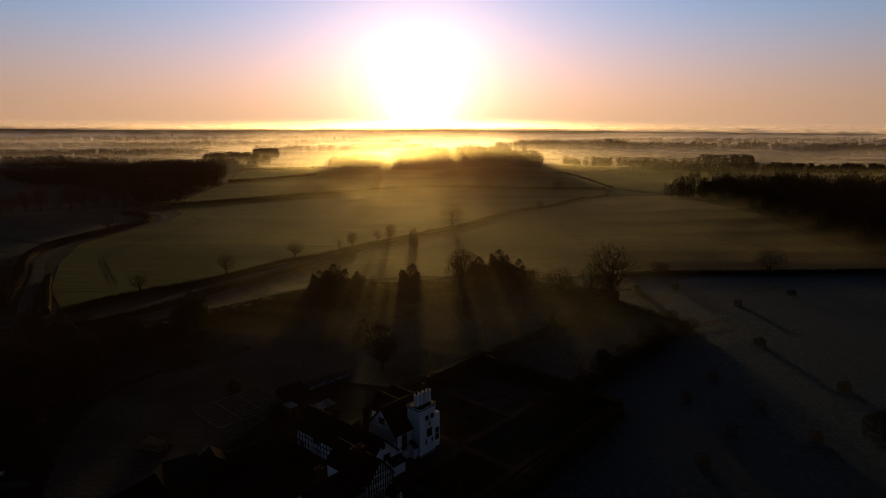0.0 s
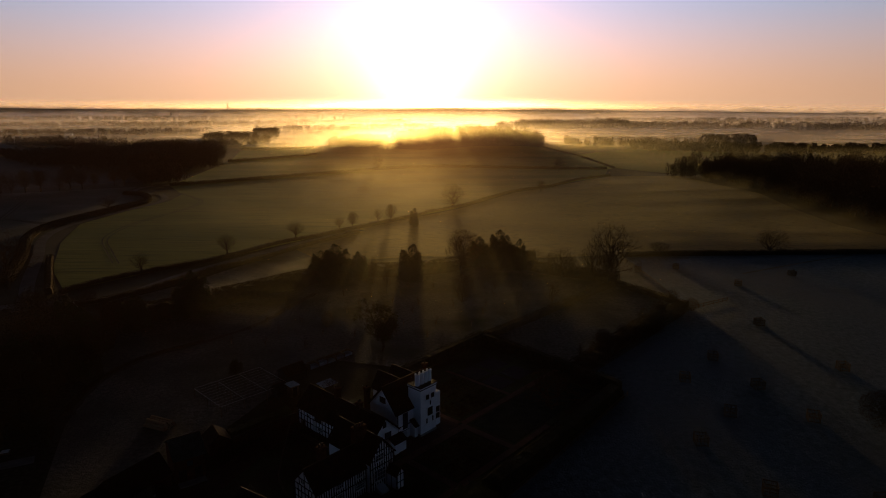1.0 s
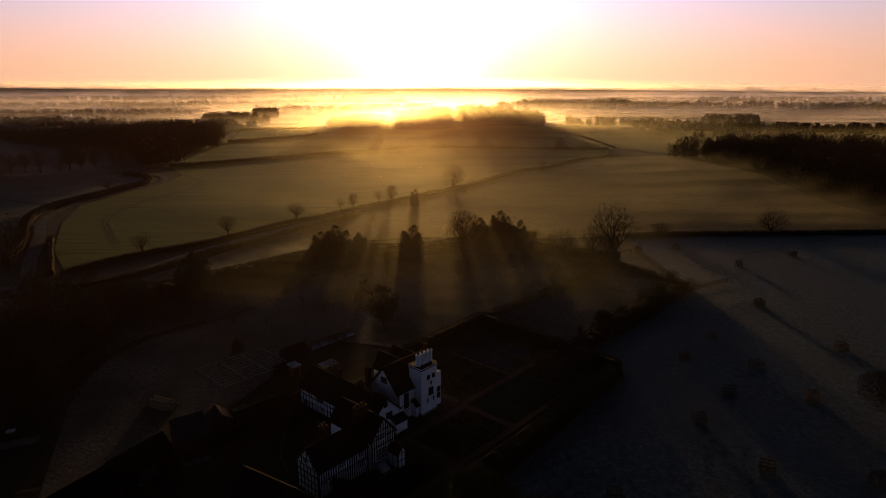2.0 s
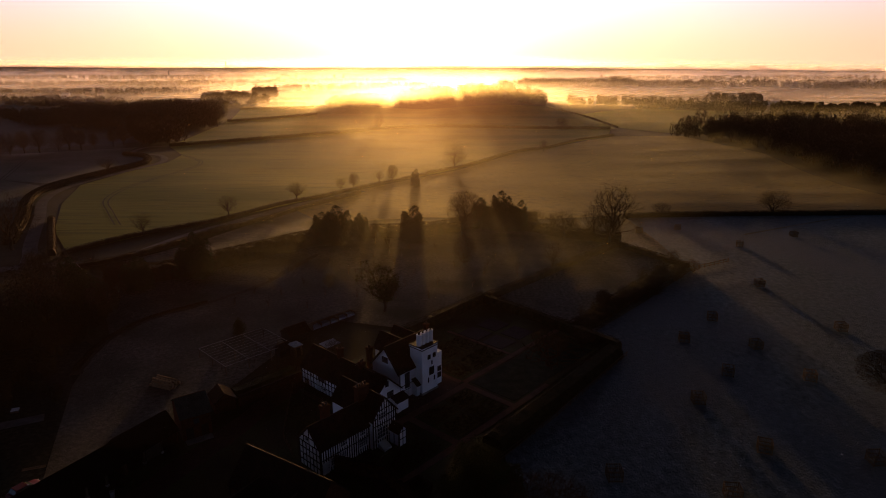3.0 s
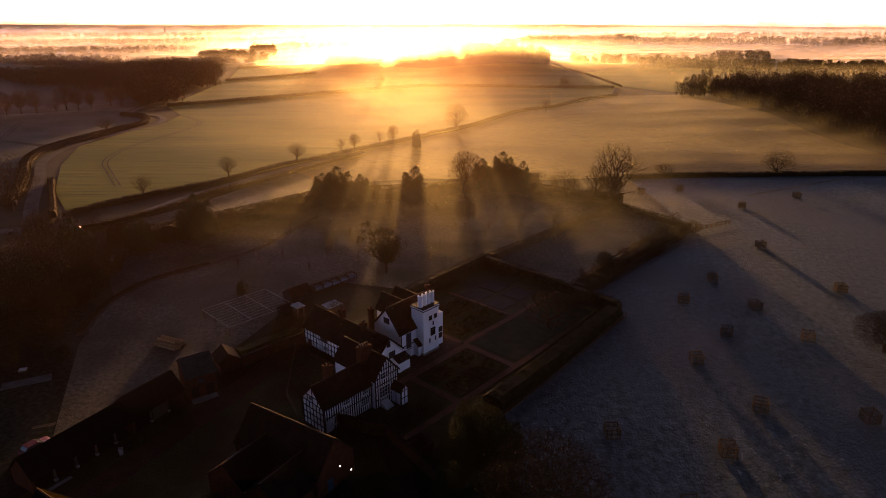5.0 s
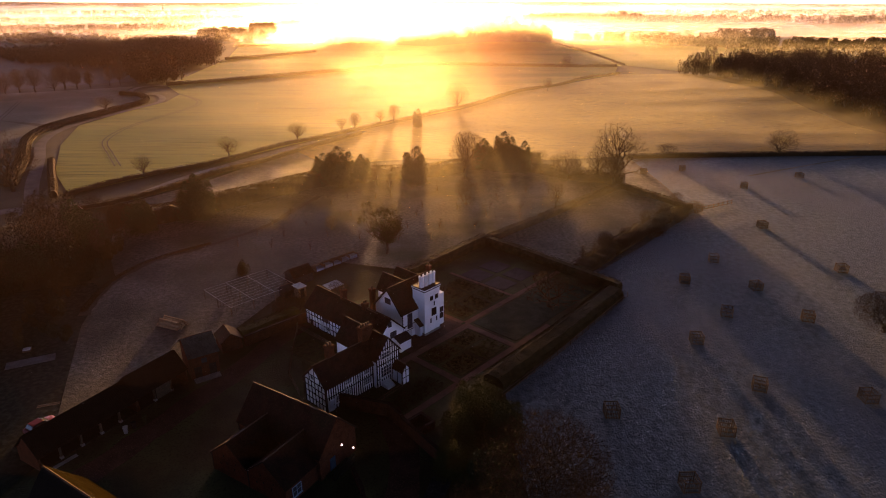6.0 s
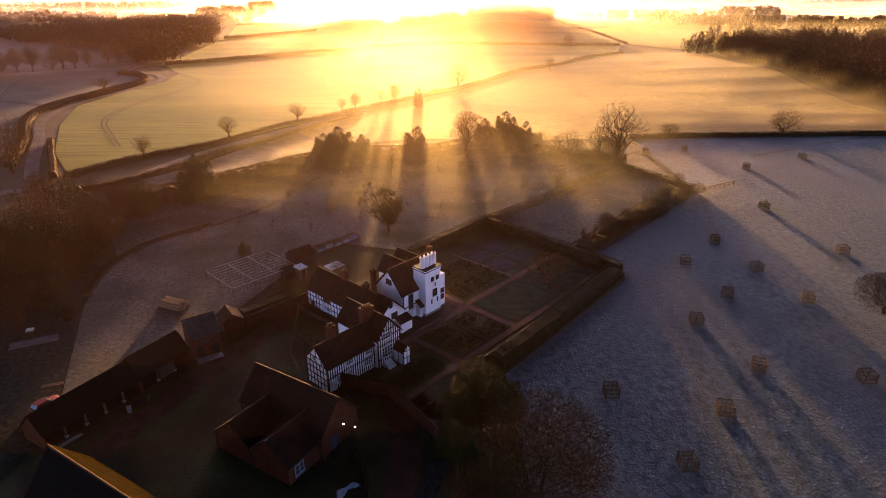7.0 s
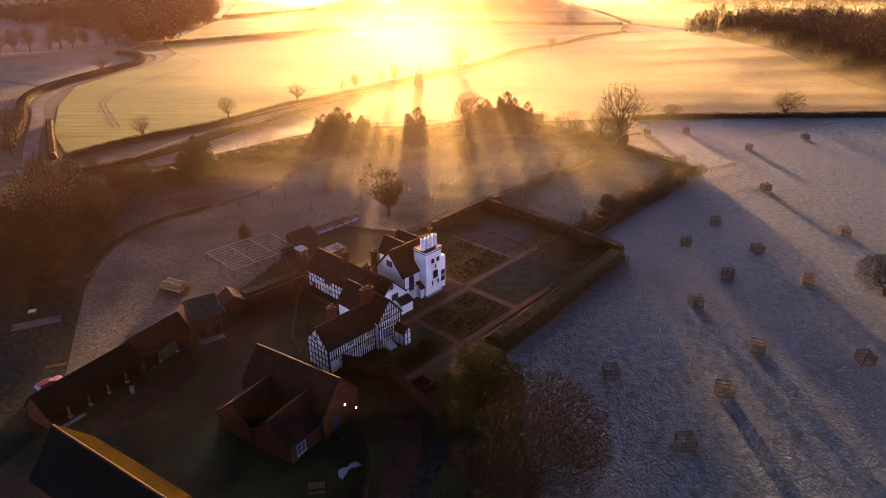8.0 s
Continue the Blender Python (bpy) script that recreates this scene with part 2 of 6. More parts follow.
BROWN_HEDGE = material("brown_winter_hedge", (0.055, 0.030, 0.013), 0.9, (0.036, 0.022, 0.010), 0.5)
WHITE = material("white_plastic", (0.25, 0.28, 0.32), 0.6, (0.17, 0.20, 0.24), 2.0)
RED = material("red_car_paint", (0.14, 0.012, 0.014), 0.4, (0.10, 0.01, 0.012), 3.0, gloss=0.12)
STONE = material("grey_stone", (0.24, 0.22, 0.20), 0.9, (0.17, 0.155, 0.14), 1.0, fine=(0.28, 0.26, 0.24), fine_scale=7.0, bump=0.4)
DARK = material("dark_interior", (0.012, 0.011, 0.010), 0.95, (0.02, 0.018, 0.016), 2.0)
LAMP = bpy.data.materials.new("lit_lamp")
LAMP.use_nodes = True
LAMP.node_tree.nodes["Principled BSDF"].inputs["Emission Color"].default_value = (1.0, 0.93, 0.82, 1)
LAMP.node_tree.nodes["Principled BSDF"].inputs["Emission Strength"].default_value = 3.0


def mist_material(name, density, lump, seed, edge, spread, bend, colour, level=False):
    """Thin drifting mist: mostly clear, the rest scatters light forwards and about."""
    m = bpy.data.materials.new(name)
    m.use_nodes = True
    n, l = m.node_tree.nodes, m.node_tree.links
    n.remove(n["Principled BSDF"])
    co = n.new("ShaderNodeTexCoord")
    sep = n.new("ShaderNodeSeparateXYZ")
    l.new(co.outputs["UV"], sep.inputs[0])
    mp = n.new("ShaderNodeMapping")
    mp.inputs["Scale"].default_value = (1, 1, 3.2)
    mp.inputs["Location"].default_value = (seed * 31.7, seed * 3.1, seed * 7.3)
    l.new(co.outputs["Object"], mp.inputs[0])
    t = n.new("ShaderNodeTexNoise")
    t.inputs["Scale"].default_value, t.inputs["Detail"].default_value = lump, 3.0
    l.new(mp.outputs[0], t.inputs["Vector"])

    def ramp(source, a, b, c=0.0, d=1.0):
        r = n.new("ShaderNodeMapRange")
        r.interpolation_type = "SMOOTHSTEP"
        for i, v in enumerate((a, b, c, d)):
            r.inputs[i + 1].default_value = v
        l.new(source, r.inputs[0])
        return r.outputs[0]

    def times(a, b):
        x = n.new("ShaderNodeMath")
        x.operation = "MULTIPLY"
        for i, v in enumerate((a, b)):
            if isinstance(v, float):
                x.inputs[i].default_value = v
            else:
                l.new(v, x.inputs[i])
        return x.outputs[0]

    top = ramp(sep.outputs[1], 1.0, 0.12)
    fac = times(ramp(t.outputs["Fac"], 0.3, 0.7, 0.35, 1.0), density)
    if not level:  # ground mist thins upwards
        fac = times(times(times(top, top), fac), ramp(sep.outputs[1], 0.03, 0.22))
    fac = times(fac, times(ramp(sep.outputs[0], 0.0, edge), ramp(sep.outputs[0], 1.0, 1.0 - edge)))
    clear = n.new("ShaderNodeBsdfTransparent")
    forward = n.new("ShaderNodeBsdfRefraction")
    forward.inputs["Color"].default_value = (*colour, 1)
    forward.inputs["Roughness"].default_value = MIST_ROUGH
    forward.inputs["IOR"].default_value = bend
    about = n.new("ShaderNodeBsdfTranslucent")
    about.inputs["Color"].default_value = (*colour, 1)
    scatter = n.new("ShaderNodeMixShader")
    scatter.inputs[0].default_value = spread
    l.new(forward.outputs[0], scatter.inputs[1])
    l.new(about.outputs[0], scatter.inputs[2])
    out = n.new("ShaderNodeMixShader")
    l.new(fac, out.inputs[0])
    l.new(clear.outputs[0], out.inputs[1])
    l.new(scatter.outputs[0], out.inputs[2])
    l.new(out.outputs[0], n["Material Output"].inputs[0])
    return m


# ---- helpers for meshes ----
def gz(x, y):
    """The height of the ground."""
    z = -0.012 * min(max(y - 150, 0), 1000)
    z += 21 * math.exp(-(((x - 52) / 125) ** 2 + ((y - 1010) / 140) ** 2)) + 7 * math.exp(-(((x + 135) / 75) ** 2 + ((y - 1000) / 140) ** 2))
    z += 4.5 * math.exp(-(((x - 190) / 130) ** 2 + ((y - 430) / 110) ** 2))
    far = min(max((y - 3600) / 1000, 0), 1)
    return z + far * far * (3 - 2 * far) * (55 - 0.0060 * x + 9 * math.sin(x / 900 + 1))


def mesh_of(name, verts, faces, mat, smooth=False):
    me = bpy.data.meshes.new(name)
    me.from_pydata(verts, [], faces)
    me.materials.append(mat)
    if smooth:
        me.shade_smooth()
    return me


def solid(name, verts, faces, mat, parent=None, label="", smooth=False):
    ob = new(name, mesh_of(name, verts, faces, mat, smooth))
    ob.parent = parent
    return tagged(ob, label)


def part(name, bm, mat, parent, label="", bevel=0.0):
    if bevel:
        bmesh.ops.bevel(bm, geom=bm.edges[:], offset=bevel, segments=1, affect="EDGES")
    bmesh.ops.recalc_face_normals(bm, faces=bm.faces[:])
    me = bpy.data.meshes.new(name)
    bm.to_mesh(me)
    bm.free()
    me.materials.append(mat)
    ob = new(name, me)
    ob.parent = parent
    return tagged(ob, label)


def block(bm, x0, x1, y0, y1, z0, z1):
    v = [bm.verts.new(p) for p in ((x0, y0, z0), (x1, y0, z0), (x1, y1, z0), (x0, y1, z0), (x0, y0, z1), (x1, y0, z1), (x1, y1, z1), (x0, y1, z1))]
    for f in ((0, 3, 2, 1), (4, 5, 6, 7), (0, 1, 5, 4), (1, 2, 6, 5), (2, 3, 7, 6), (3, 0, 4, 7)):
        bm.faces.new([v[i] for i in f])
    return bm


def box(name, x0, x1, y0, y1, z0, z1, mat, parent=None, label="", bevel=0.0):
    return part(name, block(bmesh.new(), x0, x1, y0, y1, z0, z1), mat, parent, label, bevel)


def root(name, x, y, turn, label, category, group="", kind="", z=None):
    ob = new(name)
    ob.matrix_basis = pose(x, y, gz(x, y) if z is None else z, 0, 0, turn)
    return tagged(ob, label, category, group, kind)


UNIT = {}


def piece(name, p0, p1, w, d, mat, parent, label=""):
    """A squared bar from p0 to p1, w wide and d deep, as an object on a shared mesh."""
    if mat.name not in UNIT:
        bm = block(bmesh.new(), -0.5, 0.5, -0.5, 0.5, -0.5, 0.5)
        bmesh.ops.recalc_face_normals(bm, faces=bm.faces[:])
        me = bpy.data.meshes.new("bar")
        bm.to_mesh(me)
        bm.free()
        me.materials.append(mat)
        UNIT[mat.name] = me
    ob = new(name, UNIT[mat.name])
    p0, p1 = Vector(p0), Vector(p1)
    turn = (p1 - p0).to_track_quat("Z", "Y").to_matrix().to_4x4()
    ob.matrix_basis = Matrix.Translation((p0 + p1) / 2) @ turn @ Matrix.Diagonal((w, d, (p1 - p0).length, 1))
    ob.parent = parent
    return tagged(ob, label)


# ---- the ground ----
def spaced(lo, hi, near, growth):
    """Steps from 0 outwards that widen with distance."""
    out, s, v = [0.0], near, 0.0
    while v < hi:
        v += s
        s *= growth
        out.append(v)
    neg, s, v = [], near, 0.0
    while v > lo:
        v -= s
        s *= growth
        neg.append(v)
    return sorted(neg) + out


def ground_sheet():
    xs, ys = spaced(-5200, 5200, 12, 1.05), spaced(-5200, 5200, 12, 1.022)
    verts = [(x, y, gz(x, y)) for y in ys for x in xs]
    n = len(xs)
    faces = [(j * n + i, j * n + i + 1, j * n + n + i + 1, j * n + n + i) for j in range(len(ys) - 1) for i in range(n - 1)]
    tagged(solid("ground", verts, faces, GRASS, smooth=True), "rough winter grass reaching to the horizon", "ground", kind="structure")


def field(name, poly, mat, label, cell=14.0, lift=0.12, category="field"):
    """A field's own surface, laid over the ground and following it."""
    bm = bmesh.new()
    bm.faces.new([bm.verts.new((x, y, 0)) for x, y in poly])
    for axis in (0, 1):
        lo, hi = min(p[axis] for p in poly), max(p[axis] for p in poly)
        k = math.floor(lo / cell) + 1
        while k * cell < hi:
            normal = (1, 0, 0) if axis == 0 else (0, 1, 0)
            co = (k * cell, 0, 0) if axis == 0 else (0, k * cell, 0)
            bmesh.ops.bisect_plane(bm, geom=bm.verts[:] + bm.edges[:] + bm.faces[:], plane_co=co, plane_no=normal)
            k += 1
    for v in bm.verts:
        v.co.z = gz(v.co.x, v.co.y) + lift
    for f in bm.faces:
        f.normal_update()
        if f.normal.z < 0:
            f.normal_flip()
    me = bpy.data.meshes.new(name)
    bm.to_mesh(me)
    bm.free()
    me.materials.append(mat)
    return tagged(new(name, me), label, category, kind="structure")


def smooth_line(pts, step):
    """Points along a Catmull-Rom line through pts."""
    p = [Vector((*q, 0)) for q in pts]
    p = [p[0] * 2 - p[1]] + p + [p[-1] * 2 - p[-2]]
    out = []
    for i in range(1, len(p) - 2):
        n = max(1, int((p[i + 1] - p[i]).length / step))
        for k in range(n):
            t = k / n
            out.append(0.5 * (2 * p[i] + (p[i + 1] - p[i - 1]) * t + (2 * p[i - 1] - 5 * p[i] + 4 * p[i + 1] - p[i + 2]) * t * t + (3 * p[i] - p[i - 1] - 3 * p[i + 1] + p[i + 2]) * t ** 3))
    return out + [p[-2]]


def strip(name, pts, width, mat, label, lift=0.2, step=4.0, category="road", ragged=0.0):
    """A track, road or worn line along pts."""
    line = smooth_line(pts, step)
    rnd = random.Random(len(name) + len(pts))
    verts, faces = [], []
    for i, q in enumerate(line):
        d = (line[min(i + 1, len(line) - 1)] - line[max(i - 1, 0)]).normalized()
        side = Vector((-d.y, d.x, 0))
        for k in (-0.5, -0.17, 0.17, 0.5):
            w = k * (width + rnd.uniform(-ragged, ragged))
            v = q + side * w
            verts.append((v.x, v.y, gz(v.x, v.y) + lift))
        if i:
            a = 4 * (i - 1)
            faces += [(a + j, a + 4 + j, a + 5 + j, a + 1 + j)[::-1] for j in range(3)]
    return tagged(solid(name, verts, faces, mat), label, category, kind="structure")


ground_sheet()
field("pasture", [(9, 80), (36, 113), (32, 124), (49, 142.5), (70, 167.5), (71, 200), (70, 234), (129, 237), (260, 240), (300, 150), (160, -30), (14, -30), (11, 45), (9, 70)], FROST, "frosted pasture with blue dawn shade in its colour")
field("orchard_meadow", [(-71.5, 115), (-72, 122), (-80, 135), (-86, 148), (-90, 162), (-60, 190), (-30, 215), (25, 225), (56, 194), (9, 145), (-7, 126), (-28, 132), (-43, 88), (-54, 68), (-60, 82), (-68, 101)], FROST_MEADOW, "frosty rough meadow with rows of young trees")
field("verge", [(-92, 166), (-60, 193), (-30, 218), (-42, 226), (-60, 250), (-72, 226), (-84, 196), (-97, 176)], FROST_MEADOW, "frosty verge between road and scrub", lift=0.08)
field("paddock", [(10, 147), (25, 129), (32, 123.5), (49.5, 142.5), (70.5, 167.5), (71, 200), (70, 234), (56, 222), (54, 194)], FROST_MEADOW, "small frosty paddock behind the garden hedge", lift=0.1)
field("orchard_meadow", [(-76, 120), (-100, 112), (-125, 80), (-120, 20), (-60, 20), (-54, 62), (-43, 88), (-54, 98), (-66, 112)], SHADED_ROUGH, "rough frosty grass behind the sheds, darkened for thicket shade", lift=0.07)
field("crop_field", [(-119, 186), (-100, 215), (-86, 231), (-58, 274), (-36, 306), (6, 358), (48, 431), (79, 458), (140, 540), (165, 625), (118, 627), (-13, 654), (-65, 622), (-118, 570), (-190, 498), (-212, 478), (-182, 428), (-176, 392), (-182, 350), (-184, 308), (-166, 262), (-140, 214)], CROP, "green winter cereal field with tractor lines")
field("crop_field", [(-214, 486), (-118, 578), (-65, 630), (-13, 662), (118, 634), (172, 632), (176, 720), (175, 824), (149, 915), (-25, 872), (-150, 950), (-200, 800), (-252, 726)], CROP, "green field rising to the wooded hill", cell=20, lift=0.2)
field("stubble_field", [(-58, 270), (-36, 302), (8, 356), (50, 428), (80, 455), (143, 538), (205, 545), (199, 448), (205, 400), (196, 340), (194, 300), (200, 270), (260, 244), (129, 241), (70, 238), (40, 232), (-10, 235), (-45, 225), (-64, 252)], STUBBLE, "brown stubble field under low mist", cell=12, lift=0.18)
field("crop_field", [(-235, 324), (-190, 308), (-190, 350), (-190, 392), (-202, 424), (-225, 434), (-235, 474), (-268, 452), (-330, 420), (-360, 330), (-230, 240), (-172, 258), (-192, 300)], DULL, "pale frosted field beside the lane", lift=0.15)
field("tilled_field", [(-330, 440), (-240, 520), (-280, 650), (-480, 900), (-900, 900), (-700, 420)], TILLED, "ploughed field beyond the lane, coloured darker for valley shade", cell=40, lift=0.2)
field("crop_field", [(-252, 735), (-172, 838), (-150, 960), (-210, 980), (-318, 985)], CROP, "pale green field by the far wood", cell=25, lift=0.3)
field("stubble_field", [(-322, 992), (-206, 988), (-190, 1060), (-350, 1100)], STUBBLE, "straw-coloured field by the far wood", cell=25, lift=0.3)
field("crop_field", [(178, 640), (210, 566), (230, 560), (420, 925), (300, 1000), (178, 830)], CROP, "green valley field beyond the crest", cell=25, lift=0.3)
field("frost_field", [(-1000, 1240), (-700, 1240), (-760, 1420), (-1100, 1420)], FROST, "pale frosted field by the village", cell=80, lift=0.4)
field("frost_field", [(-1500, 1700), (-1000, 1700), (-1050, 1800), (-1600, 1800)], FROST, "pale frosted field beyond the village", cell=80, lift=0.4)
strip("road", [(-140, 158), (-123, 171), (-108, 173), (-98, 180), (-90, 205), (-80, 226), (-64, 256), (-40, 292)], 5.5, ROAD, "narrow frost-dusted country road")
strip("lane", [(-119, 165), (-127, 180), (-138, 198), (-158, 234), (-179, 271), (-187, 305), (-184, 350), (-180, 392), (-196, 425), (-220, 436), (-228, 470), (-214, 482)], 4.2, ROAD, "sunken winding farm lane", lift=0.24)
for off in (0.0, 2.2):
    strip("tractor_track", [(-123 + off, 223), (-135.9 + off, 243), (-152 + off, 270), (-158 + off, 300), (-156.5 + off, 330), (-152 + off, 362), (-154 + off, 385), (-162 + off, 402), (-186, 432 + off)], 0.5, TRACK, "pressed tractor wheel track in the crop", lift=0.22)
    strip("tractor_track", [(-236 + off, 324), (-272 + off, 397)], 0.55, TRACK, "tractor wheel track across the frosted field", lift=0.25)
strip("ditch_track", [(-69.6, 105), (-70.6, 109.4), (-71.6, 118.2), (-70.5, 126.1), (-66.8, 133.7), (-58.1, 142.1), (-49.2, 154.3), (-44, 170), (-39.9, 184)], 1.8, EARTH, "brown overgrown ditch along the meadow", ragged=0.8, step=2.0)
strip("footpath", [(9, 147), (25, 163), (40, 180), (54, 196)], 1.6, EARTH, "worn path beside the meadow hedge", ragged=0.3)
strip("footpath", [(104, 208), (138, 226), (160, 236)], 1.2, FROST_MEADOW, "faint worn path over the pasture", lift=0.16)

# ---- mist over the fields and in the valleys ----
def mist_bank(y, x0, x1, height, density, lump, edge, spread, foot, bend, seed, level=False):
    # the sunlight's gold and pink are tinted into the mist material itself
    mat = mist_material("mist", density, lump, seed, edge, spread, bend, (1.0, 0.90, 0.52) if y < 1000 else (1.0, 0.86, 0.76)) if not level else mist_material("haze", density, lump, seed, edge, spread, bend, (1.0, 0.58, 0.40), True)
    n, rows = 24, 4
    verts, faces, uvs = [], [], []
    rnd = random.Random(seed)
    for i in range(n + 1):
        x = x0 + (x1 - x0) * i / n
        yy = y + 0.012 * y * math.sin(i * 0.35 + seed)
        for k in range(rows + 1):
            verts.append((x, yy, gz(x, yy) - foot + height * k / rows))
            uvs.append((i / n, k / rows))
    for i in range(n):
        for k in range(rows):
            a = i * (rows + 1) + k
            faces.append((a, a + rows + 1, a + rows + 2, a + 1))
    ob = solid("mist_bank", verts, faces, mat, smooth=True)
    layer = ob.data.uv_layers.new(name="UVMap")
    for loop in ob.data.loops:
        layer.data[loop.index].uv = uvs[loop.vertex_index]
    return tagged(ob, "thin gold-tinted sheet imitating sunlit haze" if level else "thin drifting mist glowing in the low sun", "mist", kind="stuff")


for i, row in enumerate(mist_rows()):
    mist_bank(*row, seed=i + 1)
# tinted sheets added before house and woods to paint the sun's golden veil
for y, x0, x1, dense in ((58, -85, 46, 0.0022), (74, -105, 52, 0.002), (90, -125, 60, 0.003), (108, -140, 66, 0.0035), (126, -150, 72, 0.0035), (250, 60, 420, 0.012), (330, -520, -90, 0.012)):
    mist_bank(y, x0, x1, 130, dense, 0.01, 0.42, 0.3, 1.0, 1.25, y, True)


# ---- trees ----
def tube(verts, faces, p0, p1, r0, r1, sides):
    d = (p1 - p0).normalized()
    s = d.orthogonal().normalized()
    u = d.cross(s)
    a = len(verts)
    for p, r in ((p0, r0), (p1, r1)):
        for k in range(sides):
            w = 2 * math.pi * k / sides
            verts.append(p + s * (math.cos(w) * r) + u * (math.sin(w) * r))
    for k in range(sides):
        j = (k + 1) % sides
        faces.append((a + k, a + j, a + sides + j, a + sides + k))


def grow(rnd, verts, faces, p, d, length, r, level, last, spread, rise, twig):
    """A limb in bent pieces, with finer ones off it."""
    bits = 3 if level < last else 2
    for k in range(bits):
        d = (d + Vector((rnd.gauss(0, 1), rnd.gauss(0, 1), rnd.gauss(0, 0.6))) * 0.16 + Vector((0, 0, rise))).normalized()
        q = p + d * length / bits
        r1 = max(r * (0.78 if level < last else 0.6), twig * 0.5)
        tube(verts, faces, p, q, r, r1, 5 if level < 2 else 3)
        p, r = q, r1
        if level < last:
            for _ in range(3 if k else 2):
                side = d.cross(Vector((rnd.gauss(0, 1), rnd.gauss(0, 1), rnd.gauss(0, 1)))).normalized()
                nd = (d + side * spread * rnd.uniform(0.7, 1.4)).normalized()
                grow(rnd, verts, faces, p, nd, length * rnd.uniform(0.5, 0.78), max(r * 0.62, twig), level + 1, last, spread, rise, twig)


def bare_tree(seed, label, trunk=0.26, wide=0.42, count=1500, twig=0.0017, low=0.2, up=0.0, lump=0.16, thick=0.030, mat=None):
    """A leafless tree one metre high, to be scaled: limbs that fork out to fill an uneven crown with twigs."""
    rnd = random.Random(seed)
    lumps = [(Vector((rnd.gauss(0, 1), rnd.gauss(0, 1), rnd.gauss(0, 1))).normalized(), rnd.uniform(-lump, lump)) for _ in range(14)]
    half = (1.0 - low) / 2
    tips = []
    while len(tips) < count:
        d = Vector((rnd.gauss(0, 1), rnd.gauss(0, 1), rnd.gauss(0, 1))).normalized()
        reach = 1.0 + sum(a * max(0.0, d.dot(u)) ** 4 for u, a in lumps)
        rad = reach * rnd.random() ** 0.42
        f = 1.0 - 0.25 * up * d.z
        tips.append((d.x * rad * wide * f, d.y * rad * wide * f, low + half + d.z * rad * half))
    n0 = 5
    nodes = [(0.012 * math.sin(k * 1.7 + seed), 0.012 * math.cos(k * 2.3 + seed), trunk * k / (n0 - 1) - 0.01 * (k == 0)) for k in range(n0)]
    pts = np.array(nodes + tips)
    n = len(pts)
    parent, length = [-1] + list(range(n0 - 1)), np.zeros(n)
    parent += [0] * (n - n0)
    for k in range(1, n0):
        length[k] = length[k - 1] + np.linalg.norm(pts[k] - pts[k - 1])
    best, via = np.full(n, 1e9), np.zeros(n, dtype=int)
    done = np.zeros(n, dtype=bool)
    done[:n0] = True
    order = []

    def offer(k):
        gap = np.linalg.norm(pts - pts[k], axis=1)
        cost = gap + 0.55 * (length[k] + gap)
        better = (cost < best) & ~done
        best[better], via[better] = cost[better], k

    for k in (n0 - 2, n0 - 1):
        offer(k)
    for _ in range(n - n0):
        k = int(np.argmin(np.where(done, 1e9, best)))
        done[k] = True
        parent[k] = int(via[k])
        length[k] = length[parent[k]] + np.linalg.norm(pts[k] - pts[parent[k]])
        order.append(k)
        offer(k)
    load = np.ones(n)
    for k in reversed(list(range(1, n0)) + order):
        load[parent[k]] += load[k]
    size = [max(twig, thick * (v / load[0]) ** 0.46) for v in load]
    tv, tf, cv, cf = [], [], [], []
    tube(tv, tf, Vector(pts[0]), Vector(pts[0]) + Vector((0, 0, 0.03)), 0.05, 0.034, 8)
    for k in range(1, n0):
        tube(tv, tf, Vector(pts[k - 1]), Vector(pts[k]), size[k - 1] + 0.002, size[k] + 0.002, 8)
    for k in order:
        a, b = Vector(pts[parent[k]]), Vector(pts[k])
        r = size[k]
        tube(cv, cf, a, b, min(size[parent[k]], r * 1.5), r * 0.85, 6 if r > 0.008 else 4 if r > 0.003 else 3)
        if load[k] < 3:  # fine sprays at the ends
            for _ in range(3):
                e = (b - a).normalized() + Vector((rnd.gauss(0, 0.6), rnd.gauss(0, 0.6), rnd.gauss(0.15, 0.5)))
                tube(cv, cf, b, b + e.normalized() * rnd.uniform(0.02, 0.05), twig * 0.75, twig * 0.4, 3)
    ob = new("tree")
    solid("trunk", tv, tf, BARK, ob, smooth=True)
    solid("crown", cv, cf, mat or TWIG, ob)
    return tagged(ob, label, "tree")


def leaf(verts, faces, c, size, rnd):
    a = len(verts)
    d = Vector((rnd.gauss(0, 1), rnd.gauss(0, 1), rnd.gauss(0, 1))).normalized()
    s = d.orthogonal().normalized()
    u = d.cross(s)
    verts += [c + s * size, c + u * size * 0.55, c - s * size, c - u * size * 0.55]
    faces.append((a, a + 1, a + 2, a + 3))


